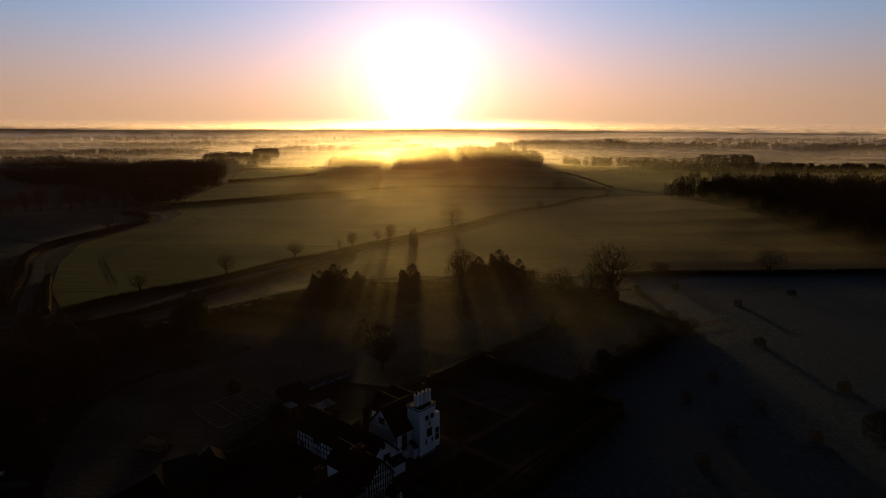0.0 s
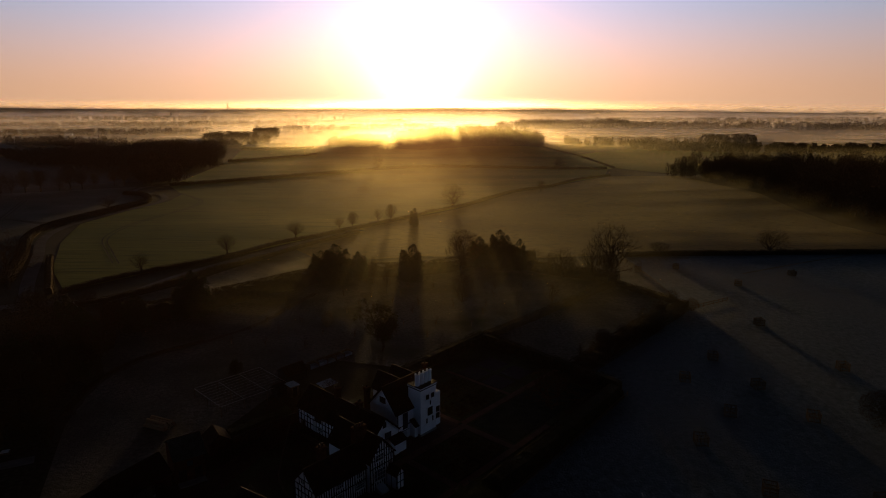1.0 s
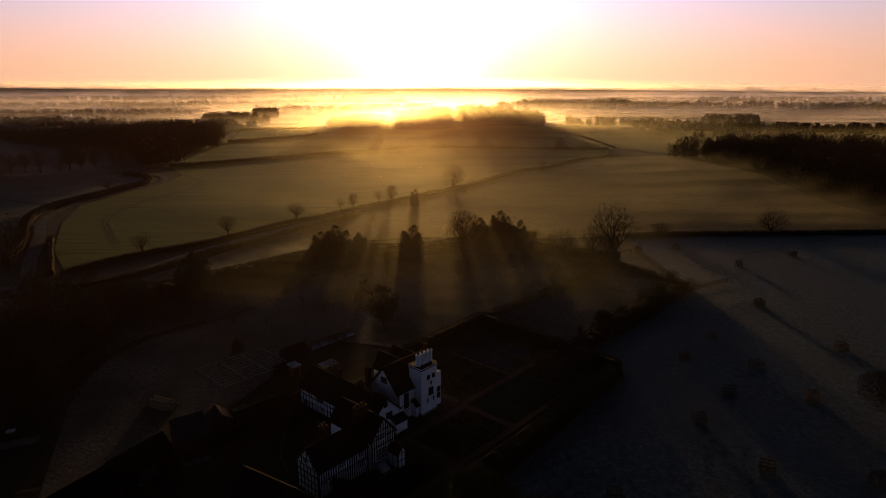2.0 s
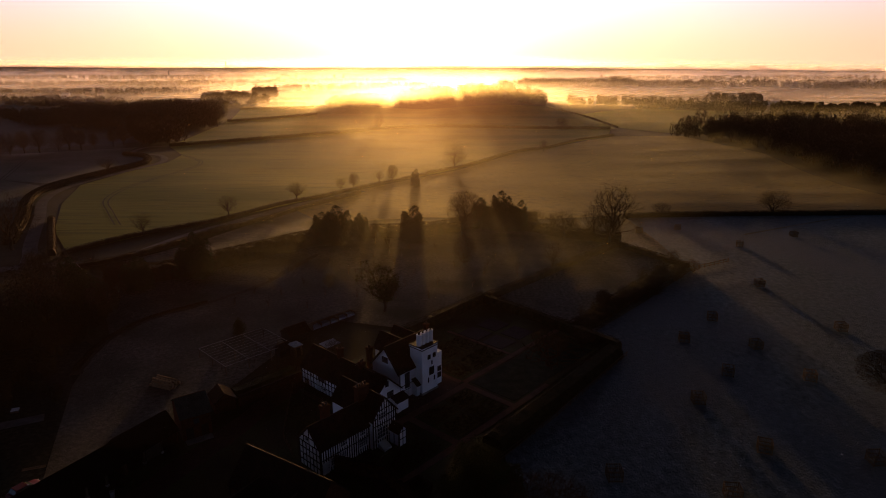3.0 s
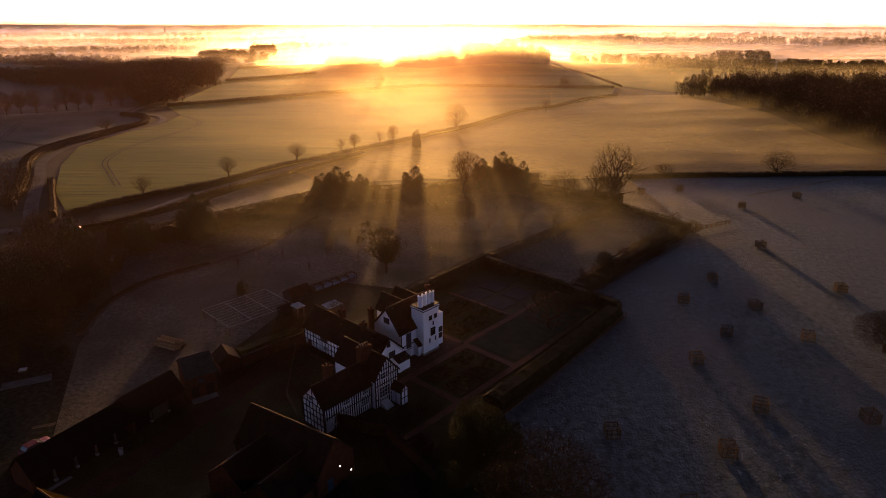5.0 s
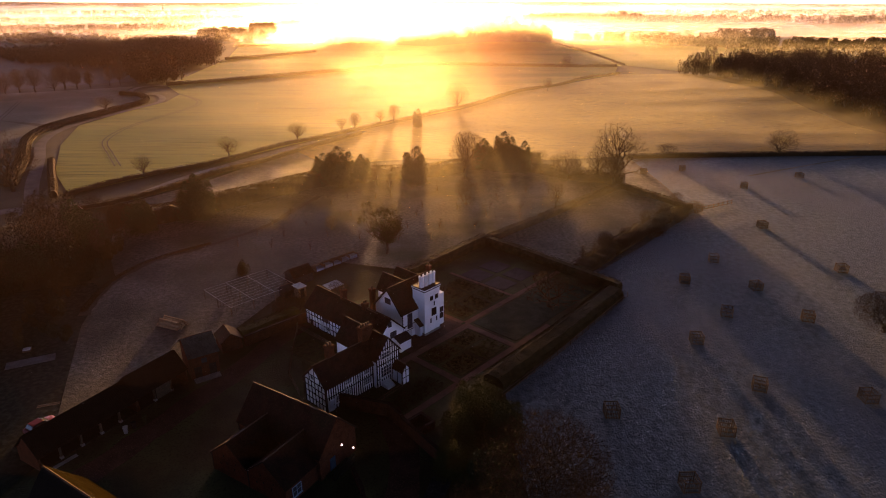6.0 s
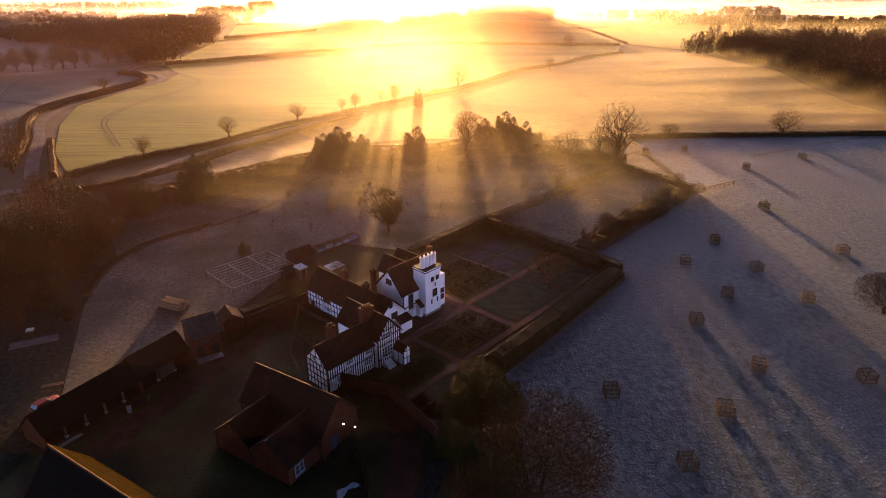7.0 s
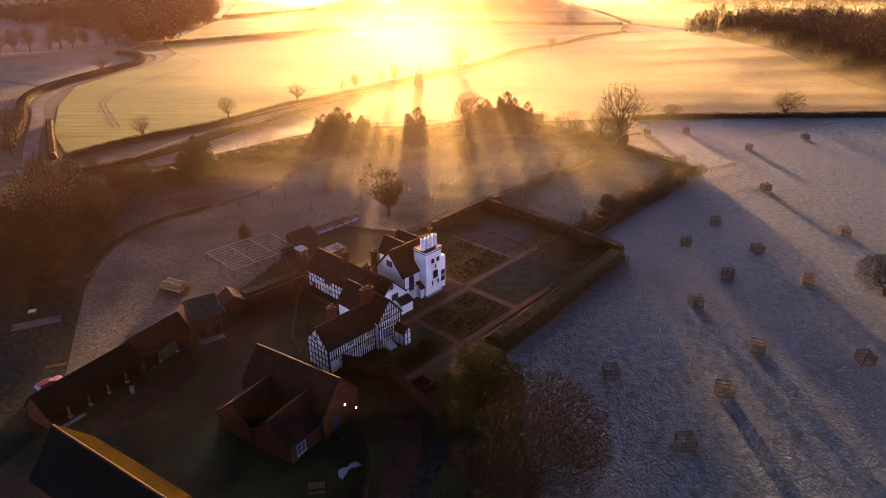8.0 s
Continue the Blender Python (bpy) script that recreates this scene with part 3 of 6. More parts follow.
def evergreen(seed, label, wide=0.48, count=11000, mat=None, peaks=7, size=0.030, low=0.02, name="evergreen_tree"):
    """A dense evergreen one metre high with several ragged tops, made of leaf sprays on short boughs."""
    rnd = random.Random(seed)
    tv, tf, cv, cf = [], [], [], []
    tops = [(0.0, 0.0, 1.0, wide)] + [(rnd.uniform(-1, 1) * wide * 0.75, rnd.uniform(-1, 1) * wide * 0.75, rnd.uniform(0.55, 0.88), wide * rnd.uniform(0.5, 0.75)) for _ in range(peaks - 1)]
    for x, y, h, w in tops:
        tube(tv, tf, Vector((x * 0.4, y * 0.4, -0.01)), Vector((x * 0.8, y * 0.8, h * 0.5)), 0.022, 0.005, 6)
    while len(cf) < count:
        x, y, h, w = rnd.choice(tops)
        f = rnd.random() ** 0.95
        turn = rnd.uniform(0, 2 * math.pi)
        edge = w * (1 - f ** 2.4) ** 0.6 * (0.8 + 0.2 * math.sin(turn * 3 + f * 9 + seed)) + 0.015
        rad = edge * math.sqrt(rnd.uniform(0.1, 1.0))
        c = Vector((x + math.cos(turn) * rad, y + math.sin(turn) * rad, low + (h - low) * f))
        for _ in range(4):
            leaf(cv, cf, c + Vector((rnd.gauss(0, 1), rnd.gauss(0, 1), rnd.gauss(0, 1))) * 0.016, size * rnd.uniform(0.6, 1.2), rnd)
    ob = new(name)
    solid("trunk", tv, tf, BARK, ob)
    solid("crown", cv, cf, mat or NEEDLE, ob)
    return tagged(ob, label, "tree")


def plant(model, x, y, h, wide=1.0, turn=0.0, label="", group="", sink=0.0):
    ob = copy_thing(model, pose(x, y, gz(x, y) - sink, 0, 0, turn))
    ob.scale = (h * wide, h * wide, h)
    return tagged(ob, label, group=group)


OAK = bare_tree(3, "leafless spreading oak with a thick trunk", 0.24, 0.48, 1400, lump=0.4)
ASH = bare_tree(8, "leafless upright tree with fine twigs", 0.3, 0.34, 2400, up=0.5, lump=0.22)
ROUND = bare_tree(14, "small leafless round-headed hedgerow tree", 0.24, 0.45, 750, up=-0.7, lump=0.36)
BROAD = bare_tree(51, "broad russet leafless tree with dense fine twigs", 0.2, 0.46, 7500, twig=0.0012, low=0.06, thick=0.017, mat=RUSSET)
THIN = bare_tree(21, "slender leafless young tree", 0.34, 0.22, 420, up=0.8)
GNARLED = bare_tree(33, "gnarled low leafless garden tree", 0.2, 0.62, 420, twig=0.005, lump=0.5)
SHRUB = bare_tree(27, "leafless bushy shrub with fine twigs", 0.06, 0.46, 1800, low=0.02)
YEW = evergreen(5, "dark dense evergreen tree with ragged tops", 0.4, 24000, peaks=13, size=0.016)
TALL_YEW = evergreen(9, "dark narrow evergreen tree", 0.32, 18000, peaks=8, size=0.016)
GREEN_YEW = evergreen(12, "yellow-green evergreen shrub tree", 0.42, 26000, GOLDEN, peaks=12, size=0.011)


def ivy_tree(seed, label):
    """A leafless tree hung with uneven clumps of ivy along its limbs."""
    ob = bare_tree(seed, label, 0.26, 0.4, 800, low=0.22, lump=0.45)
    rnd = random.Random(seed)
    crown = [o for o in ob.children if o.name.startswith("crown")][0]
    limbs = [v.co for v in crown.data.vertices]
    v, f = [], []
    for _ in range(330):
        c = Vector(limbs[int(rnd.random() ** 1.5 * len(limbs))])
        for _ in range(rnd.randint(14, 44)):
            leaf(v, f, c + Vector((rnd.gauss(0, 0.036), rnd.gauss(0, 0.036), rnd.gauss(-0.01, 0.04))), 0.014 * rnd.uniform(0.6, 1.2), rnd)
    solid("ivy", v, f, GOLDEN, ob, "clumps of yellow-green ivy leaves")
    return ob


IVY = ivy_tree(17, "half-bare tree hung with yellow-green ivy")
MODELS = (BROAD, GNARLED, OAK, ASH, ROUND, THIN, SHRUB, YEW, TALL_YEW, GREEN_YEW, IVY)

for row in (
    (OAK, -139, 190, 17, 1.0, 20, "tall dark leafless tree beside the lane"), (ROUND, -105, 207.6, 8.2, 1.0, 40, ""), (ROUND, -84.6, 235.3, 9.2, 0.95, 100, ""),
    (ROUND, -65.4, 268, 9, 1.15, 200, ""), (ROUND, -49.6, 290, 7, 0.9, 10, ""), (ASH, -44.4, 296.5, 8.4, 0.9, 60, ""), (ROUND, -33.5, 311, 7.5, 0.9, 150, ""), (ASH, -27.3, 315, 9.5, 0.9, 80, ""),
    (OAK, 5.5, 362, 13.6, 1.05, 0, "solitary leafless oak standing against the sun"), (ROUND, 67.3, 427, 9.3, 0.9, 33, "leafless oak on the field hedge"), (OAK, -66, 632, 15, 0.9, 70, ""), (OAK, 113.3, 611, 12.5, 1.0, 140, ""),
    (OAK, 129.6, 239.4, 9.6, 1.35, 200, "wide leafless oak on the pasture hedge"), (ROUND, 217, 565, 13, 1.1, 77, "leafless tree at the edge of the wood"), (ROUND, -193, 352, 9.5, 1.4, 15, "low spreading leafless tree by the lane bend"),
    (ASH, 6, 205, 17, 0.95, 30, "tall broad leafless tree in the evergreen row"), (SHRUB, 5.5, 175, 9.2, 0.85, 0, "bushy leafless tree in the frosty meadow"), (OAK, 57, 203, 18, 0.95, 110, "large leafless oak above the meadow hedge"), (ROUND, 50, 201, 12, 1.0, 60, ""), (ASH, 54, 196, 11, 1.1, 160, ""), (ROUND, 40, 202, 11, 1.0, 10, ""),
    (ROUND, 31, 169.4, 8.6, 0.75, 0, "small leafless tree by the meadow hedge"), (THIN, -17.5, 183.5, 10, 0.7, 0, ""), (THIN, -23, 196, 9, 0.9, 90, ""),
    (GNARLED, 20, 109, 8.5, 1.35, 45, "gnarled leafless tree in the walled garden"), (BROAD, 79, 99, 8.4, 1.45, 0, "low bushy leafless tree in the pasture"), (BROAD, 10.4, 53.0, 16, 1.05, 80, "broad brown leafless tree beside the farm wall"), (SHRUB, 3.2, 53, 5, 1.1, 20, "broad brown leafless shrub beside the farm wall"),
    (ASH, -105, 150, 11, 1.0, 0, ""), (OAK, -118, 140, 13, 1.0, 70, ""), (ASH, -130, 128, 12, 1.0, 140, ""), (ROUND, -96, 135, 11, 1.1, 30, ""), (OAK, -108, 118, 12, 1.0, 210, ""), (ASH, -92, 112, 10, 1.1, 260, ""), (OAK, -127, 108, 13, 1.0, 330, ""), (ROUND, -98, 98, 10, 1.2, 12, ""), (ASH, -116, 92, 12, 1.1, 50, ""),
    (SHRUB, -105, 174, 4.4, 1.4, 0, ""), (SHRUB, -86, 150, 9, 1.0, 60, ""), (SHRUB, -73, 166, 8, 1.2, 100, ""), (SHRUB, -50, 190, 5.5, 1.3, 200, ""), (SHRUB, -42, 196, 5, 1.3, 20, ""), (SHRUB, 86, 240, 5, 1.8, 0, "round leafless bush on the pasture hedge"), (SHRUB, -30.5, 153, 4.4, 0.9, 0, ""), (SHRUB, -56, 184, 5, 1.3, 0, ""),
    (SHRUB, 67, 174, 4.6, 1.0, 0, ""),
    (SHRUB, 38, 213, 7, 1.0, 40, ""), (SHRUB, 44, 207, 7, 1.0, 90, ""), (SHRUB, 47, 199, 6, 1.0, 140, ""), (SHRUB, 33, 222, 6.5, 1.5, 0, ""),
):
    plant(*row[:6], row[6], "leafless trees")
scrub = random.Random(41)
for i in range(46):
    f = scrub.random()
    side = scrub.uniform(-4.5, 4.0)
    plant(scrub.choice((SHRUB, SHRUB, THIN)), 31 + 36 * f - side * 0.7, 128.5 + 41 * f + side * 0.7, scrub.uniform(2.2, 4.2), scrub.uniform(0.9, 1.25), scrub.uniform(0, 360), "", "scrub shrubs")


for row in (
    (YEW, -35.8, 198, 12.6, 1.0, 0, ""), (YEW, -29, 203, 9, 1.0, 80, ""), (YEW, -41, 200, 10, 1.0, 130, ""), (TALL_YEW, -10, 198, 12.6, 1.1, 0, ""), (YEW, 20, 216, 14, 0.8, 120, "dark evergreen clump in the middle of the row"), (YEW, 13, 219, 11, 0.9, 200, ""), (TALL_YEW, 27, 214, 11, 1.0, 30, ""), (TALL_YEW, -14.2, 303, 8.8, 0.85, 0, "narrow ivy-clad stump on the field hedge"),
    (YEW, -69, 163, 12.5, 0.9, 0, ""), (YEW, -80, 152, 9, 1.0, 60, ""), (TALL_YEW, -96, 150, 9.5, 1.0, 0, ""), (YEW, -104, 128, 10, 1.0, 120, ""), (YEW, -122, 120, 11, 1.1, 10, ""), (YEW, -112, 104, 10, 1.1, 190, ""), (YEW, -134, 100, 12, 1.1, 80, ""), (YEW, -92, 124, 8, 1.1, 20, ""), (YEW, -88, 141, 9.5, 1.0, 230, ""),
    (GREEN_YEW, 4.5, 72.5, 8.4, 0.95, 0, "yellow-green evergreen beside the garden path"), (IVY, -14.2, 136.4, 10.5, 1.0, 0, ""), (GREEN_YEW, -44.7, 124, 4, 0.7, 0, "small yellow-green shrub beside the fruit cage"), (GREEN_YEW, 2, 68.5, 6.5, 1.0, 90, "dark green evergreen shrub beside the wall"), (YEW, 8, 70, 6, 1.1, 10, ""),
):
    plant(*row[:6], row[6], "evergreens")


# ---- hedges and woods ----
def hedge(name, pts, width, height, mat, label, dense=22, size=0.2, step=1.5, ragged=0.25, group="hedges", kind=""):
    """A hedge along pts: an uneven core and a coat of leaf and twig sprays."""
    rnd = random.Random(int(abs(pts[0][0]) * 7 + abs(pts[0][1]) + len(pts)))
    line = smooth_line(pts, step) if step < 50 else [Vector((*p, 0)) for p in pts]
    verts, faces = [], []
    shape = ((-0.5, 0.0), (-0.47, 0.6), (-0.28, 0.95), (0.28, 0.95), (0.47, 0.6), (0.5, 0.0))
    for i, q in enumerate(line):
        d = (line[min(i + 1, len(line) - 1)] - line[max(i - 1, 0)]).normalized()
        side = Vector((-d.y, d.x, 0))
        a = len(verts)
        hh, ww = height * (1 + rnd.uniform(-ragged, ragged) * 0.6), width * (1 + rnd.uniform(-ragged, ragged) * 0.5)
        base = gz(q.x, q.y)
        for sx, sz in shape:
            verts.append(q + side * (sx * ww * 0.9) + Vector((0, 0, base - 0.1 + sz * hh * 0.94)))
        if i:
            faces += [(a - 6 + k, a - 5 + k, a + 1 + k, a + k) for k in range(5)]
        else:
            faces.append((0, 1, 2, 3, 4, 5))
    faces.append(tuple(range(len(verts) - 1, len(verts) - 7, -1)))
    cv, cf = [], []
    for i in range(len(line) - 1):
        seg = line[i + 1] - line[i]
        side = Vector((-seg.y, seg.x, 0)).normalized()
        for _ in range(int(dense * seg.length)):
            w = rnd.uniform(-0.1, 1.1) * math.pi
            q = line[i] + seg * rnd.random()
            up = max(0.02, min(1.0, 0.5 + 0.62 * math.sin(w) + rnd.gauss(0, 0.04))) if 0 < w < math.pi else rnd.uniform(0.02, 0.5)
            c = q + side * (math.cos(w) * width * 0.52 * rnd.uniform(0.9, 1.05)) + Vector((0, 0, gz(q.x, q.y) + up * height))
            leaf(cv, cf, c, size * rnd.uniform(0.5, 1.2), rnd)
    n = len(verts)
    ob = solid(name, verts + cv, faces + [tuple(n + k for k in f) for f in cf], mat)
    return tagged(ob, label, "hedge", group, kind)


BUILT_HEDGES = (
    ("hedge", [(-121.8, 182.8), (-131, 198), (-141, 214), (-150, 229)], 2.6, 2.4, BROWN_HEDGE, "russet winter hedge along the lane", 60, 0.15),
    ("hedge", [(-144, 196), (-163, 232), (-186, 272), (-194, 305), (-191, 352), (-188, 388), (-204, 418), (-222, 428)], 4.2, 2.4, BROWN_HEDGE, "dark hedge on the outer side of the lane", 60, 0.2),
    ("hedge", [(-119, 184), (-116, 192), (-109, 204), (-100, 215), (-85, 232), (-71, 259), (-58, 275), (-36, 306), (-10, 340)], 1.4, 1.5, BROWN_HEDGE, "low ragged hedge along the crop field", 50, 0.14),
    ("hedge", [(-110, 168), (-100, 176), (-91, 190), (-82, 212), (-70, 230), (-58, 254), (-40, 285)], 1.6, 1.6, BROWN_HEDGE, "low brown hedge along the country road", 60, 0.14),
    ("hedge", [(-10, 344), (14, 372), (48, 431), (79, 458), (109, 506), (147, 548)], 1.6, 1.5, BROWN_HEDGE, "thin hedge between crop and stubble", 8, 0.4),
    ("hedge", [(-214, 482), (-190.7, 498), (-162, 526), (-117, 572), (-64, 626), (-13, 657), (60, 645), (118, 630), (165, 628)], 2.2, 2.6, BROWN_HEDGE, "field hedge across the green slope", 6, 0.55),
    ("hedge", [(70, 235), (92, 238.5), (128, 239.5), (173, 241), (270, 243)], 2.0, 1.6, BROWN_HEDGE, "hedge along the top of the pasture", 40, 0.17),
    ("hedge", [(10, 144), (25, 160), (40, 177), (55, 193)], 2.2, 1.9, BROWN_HEDGE, "brown hedge between meadow and paddock", 80, 0.13),
    ("hedge", [(30, 127), (38, 136.5), (48, 148.5), (58, 160), (67, 169)], 5.5, 1.5, BROWN_HEDGE, "tangled bramble along the pasture edge", 120, 0.12),
    ("hedge", [(56, 193.5), (63, 182), (70, 170)], 2.0, 1.8, BROWN_HEDGE, "hedge corner at the pasture", 20, 0.25),
    ("hedge", [(176, 642), (178, 720), (176, 824), (149, 915)], 1.6, 1.6, BROWN_HEDGE, "hedge down the flank of the hill", 4, 0.6),
    ("hedge", [(-252, 729), (-215, 775), (-170, 834)], 2.4, 3.0, BROWN_HEDGE, "hedge below the far wood", 5, 0.7),
    ("hedge", [(-320, 988), (-260, 984), (-204, 984)], 2.4, 3.0, BROWN_HEDGE, "hedge beside the far straw field", 5, 0.8),
    ("hedge", [(-70.6, 106.5), (-71.4, 109.4), (-72.4, 118.2), (-71.2, 126.4), (-67.4, 134.2), (-58.8, 142.8)], 1.3, 0.35, BROWN_HEDGE, "russet bramble bank along the ditch", 110, 0.14),
    ("hedge", [(-92, 160), (-78, 160), (-62, 176), (-48, 192), (-38, 200)], 5.0, 4.8, BROWN_HEDGE, "scrubby belt between meadow and road", 130, 0.22),
    ("hedge", [(-26, 205), (-14, 206), (0, 211), (14, 222), (34, 224)], 3.6, 4.6, BROWN_HEDGE, "scrub under the evergreen row", 90, 0.25),
    ("hedge", [(30, 216), (40, 207), (50, 202), (58, 198)], 5.0, 3.0, BROWN_HEDGE, "scrub under the oaks", 110, 0.25),
)
for row in BUILT_HEDGES:
    hedge(*row)


def wood(name, centre_line, depth, count, tall, label, seed, size=0.95, mat=None, leaves=170, conifer=0.0, group="woods"):
    """A leafless wood: many crowns of twig sprays on short trunks, as one mass."""
    rnd = random.Random(seed)
    line = [Vector((*p, 0)) for p in centre_line]
    lengths = [(line[i + 1] - line[i]).length for i in range(len(line) - 1)]
    verts, faces = [], []
    for _ in range(count):
        i = rnd.choices(range(len(lengths)), lengths)[0]
        seg = line[i + 1] - line[i]
        side = Vector((-seg.y, seg.x, 0)).normalized()
        q = line[i] + seg * rnd.random() + side * rnd.uniform(-0.5, 0.5) * depth
        h, base = tall * rnd.uniform(0.55, 1.18), gz(q.x, q.y)
        w = h * rnd.uniform(0.24, 0.36)
        pine = rnd.random() < conifer
        tube(verts, faces, q + Vector((0, 0, base - 0.3)), q + Vector((0, 0, base + h * 0.8)), h * 0.02, h * 0.006, 4)
        for _ in range(leaves):
            f = rnd.uniform(0.12, 1.0)
            rad = w * ((1 - f) ** 0.7 if pine else math.sqrt(max(0.0, 1 - ((f - 0.6) / 0.5) ** 2)) * math.sqrt(rnd.random()) + 0.05)
            turn = rnd.uniform(0, 2 * math.pi)
            c = q + Vector((math.cos(turn) * rad, math.sin(turn) * rad, base + h * f))
            leaf(verts, faces, c, size * rnd.uniform(0.35, 1.0), rnd)
    return tagged(solid(name, verts, faces, mat or TWIG), label, "wood", group, "stuff")


wood("wood", [(-128, 92), (-118, 115), (-104, 135), (-92, 150)], 34, 80, 10, "dense dark thicket along the meadow", 30, size=0.22, leaves=1000, mat=BARK)
wood("wood", [(-70, 93), (-77, 104), (-79, 116), (-79, 130), (-84, 142)], 8, 46, 3.2, "low dark scrub beside the ditch", 32, size=0.17, leaves=700, mat=HEDGE)
wood("wood", [(-100, 92), (-96, 112), (-86, 132)], 14, 34, 7, "dense dark thicket along the meadow", 31, size=0.2, leaves=800, conifer=0.3, mat=HEDGE)
wood("wood", [(-150, 930), (-110, 985)], 70, 220, 14, "hazy leafless wood on the shoulder of the hill", 1)
wood("wood", [(-75, 960), (20, 985), (120, 960), (150, 955)], 110, 560, 17, "leafless wood crowning the hill before the sun", 2)
wood("wood", [(222, 560), (250, 480), (250, 400), (245, 330), (255, 275)], 70, 560, 16, "dark wood along the brown field", 3, conifer=0.4, size=0.62, leaves=250)
wood("wood", [(290, 590), (330, 480), (340, 380), (350, 290)], 110, 640, 16, "dark wood along the brown field", 4, conifer=0.4, size=0.62, leaves=250)
wood("wood", [(265, 640), (340, 640), (420, 600), (470, 450), (480, 330)], 90, 520, 16, "dark wood along the brown field", 5, conifer=0.5, size=0.62, leaves=250)
wood("wood", [(-262, 640), (-300, 720), (-310, 800)], 60, 360, 22, "dark leafless wood beside the green slope", 6, conifer=0.1, size=0.8, leaves=260, mat=BARK)
wood("wood", [(-330, 640), (-380, 740), (-360, 840)], 90, 420, 22, "dark leafless wood beside the green slope", 7, conifer=0.1, size=0.9, leaves=220, mat=BARK)
wood("wood", [(-400, 700), (-480, 780), (-560, 860)], 100, 380, 10, "dark leafless wood beside the green slope", 8, size=0.9, leaves=200, mat=BARK)
wood("wood", [(-225, 500), (-262, 560), (-290, 610)], 34, 120, 17, "dark copse reaching down to the lane", 9, size=1.1)
lane_trees = random.Random(12)
for i in range(13):
    f = i / 12
    x, y = -318 + 84 * f + lane_trees.uniform(-3, 3), 428 + 70 * f ** 1.3 + lane_trees.uniform(-5, 5)
    plant(lane_trees.choice((ASH, OAK, ASH)), x, y, lane_trees.uniform(12, 19), lane_trees.uniform(0.8, 1.05), lane_trees.uniform(0, 360), "dark leafless tree in the row by the lane", "leafless trees")
wood("wood", [(-350, 1130), (-440, 1250), (-430, 1350)], 90, 160, 17, "hazy copse beyond the fields", 11, size=2.2)
wood("wood", [(-420, 1390), (-370, 1400)], 50, 60, 20, "hazy copse beyond the fields", 12, size=2.4)
wood("wood", [(210, 1095), (330, 1085), (470, 1120)], 50, 110, 15, "misty clumps of trees in the valley", 13, size=1.2)
wood("wood", [(490, 1160), (570, 1165)], 50, 60, 17, "misty copse in the valley", 14, size=2.0)
wood("wood", [(300, 985), (420, 930), (600, 900), (800, 800)], 60, 300, 13, "dark tree belt across the valley", 15, size=2.0)
wood("wood", [(170, 1980), (500, 1990), (850, 1950), (1300, 1850), (2000, 1700)], 160, 1190, 22, "long dark wooded ridge in the mist", 16, size=2.8, leaves=51)
wood("wood", [(250, 2080), (420, 2090), (600, 2060)], 120, 272, 28, "long dark wooded ridge in the mist", 17, size=2.8, leaves=51)
wood("wood", [(-520, 1750), (-250, 1900), (-60, 2050)], 120, 306, 16, "faint trees in the sunlit mist", 18, size=2.2, leaves=51)
wood("wood", [(-900, 2250), (-500, 2450), (-150, 2600)], 160, 408, 18, "faint trees in the sunlit mist", 19, size=2.8, leaves=47)
wood("wood", [(-1250, 1500), (-900, 1600), (-620, 1640)], 160, 442, 14, "hazy trees about the village", 20, size=2.0, leaves=51)
wood("wood", [(-820, 1200), (-700, 1130), (-580, 1080)], 110, 272, 14, "dark trees about the village", 21, size=1.6, leaves=57)
wood("wood", [(-1700, 2100), (-1300, 2250), (-900, 2300)], 200, 442, 15, "hazy trees beyond the village", 22, size=2.8, leaves=44)
wood("wood", [(700, 2900), (1500, 2900), (2300, 2700)], 200, 374, 20, "faint far tree line over the mist", 23, size=4.3, leaves=37)
wood("wood", [(-2400, 3200), (-1500, 3350), (-500, 3500)], 200, 442, 20, "faint far tree line over the mist", 24, size=4.3, leaves=37)


# ---- buildings: every one in its own frame, x along and y across ----
def slope(name, e0, e1, r0, r1, mat, parent, rise=0.24, thick=0.14):
    """One side of a roof in overlapping courses, from the eave e0-e1 up to the ridge r0-r1."""
    e0, e1, r0, r1 = (Vector(p) for p in (e0, e1, r0, r1))
    n = max(3, int((r0 - e0).length / rise))
    up = (e1 - e0).cross(r0 - e0).normalized()
    up = -up if up.z < 0 else up
    verts, faces = [], []
    rnd = random.Random(n)
    bays = max(2, int((e1 - e0).length / 0.9))
    for i in range(n):
        a, b = i / n, (i + 1) / n
        for t, lift in ((a, 0.055), (b, 0.012)):
            p, q = e0.lerp(r0, t), e1.lerp(r1, t)
            for k in range(bays + 1):
                verts.append(p.lerp(q, k / bays) + up * (thick + lift + rnd.uniform(-0.014, 0.014)))
        base = i * 2 * (bays + 1)
        for k in range(bays):
            j = base + k
            faces.append((j, j + 1, j + bays + 2, j + bays + 1))
            if i:
                faces.append((j - bays - 1, j - bays, j + 1, j))
    c = len(verts)
    verts += [e0, e1, r1, r0] + [p + up * (thick + 0.01) for p in (e0, e1, r1, r0)]
    faces += [(c, c + 3, c + 2, c + 1), (c, c + 1, c + 5, c + 4), (c + 1, c + 2, c + 6, c + 5), (c + 2, c + 3, c + 7, c + 6), (c + 3, c, c + 4, c + 7)]
    return solid(name, verts, faces, mat, parent)


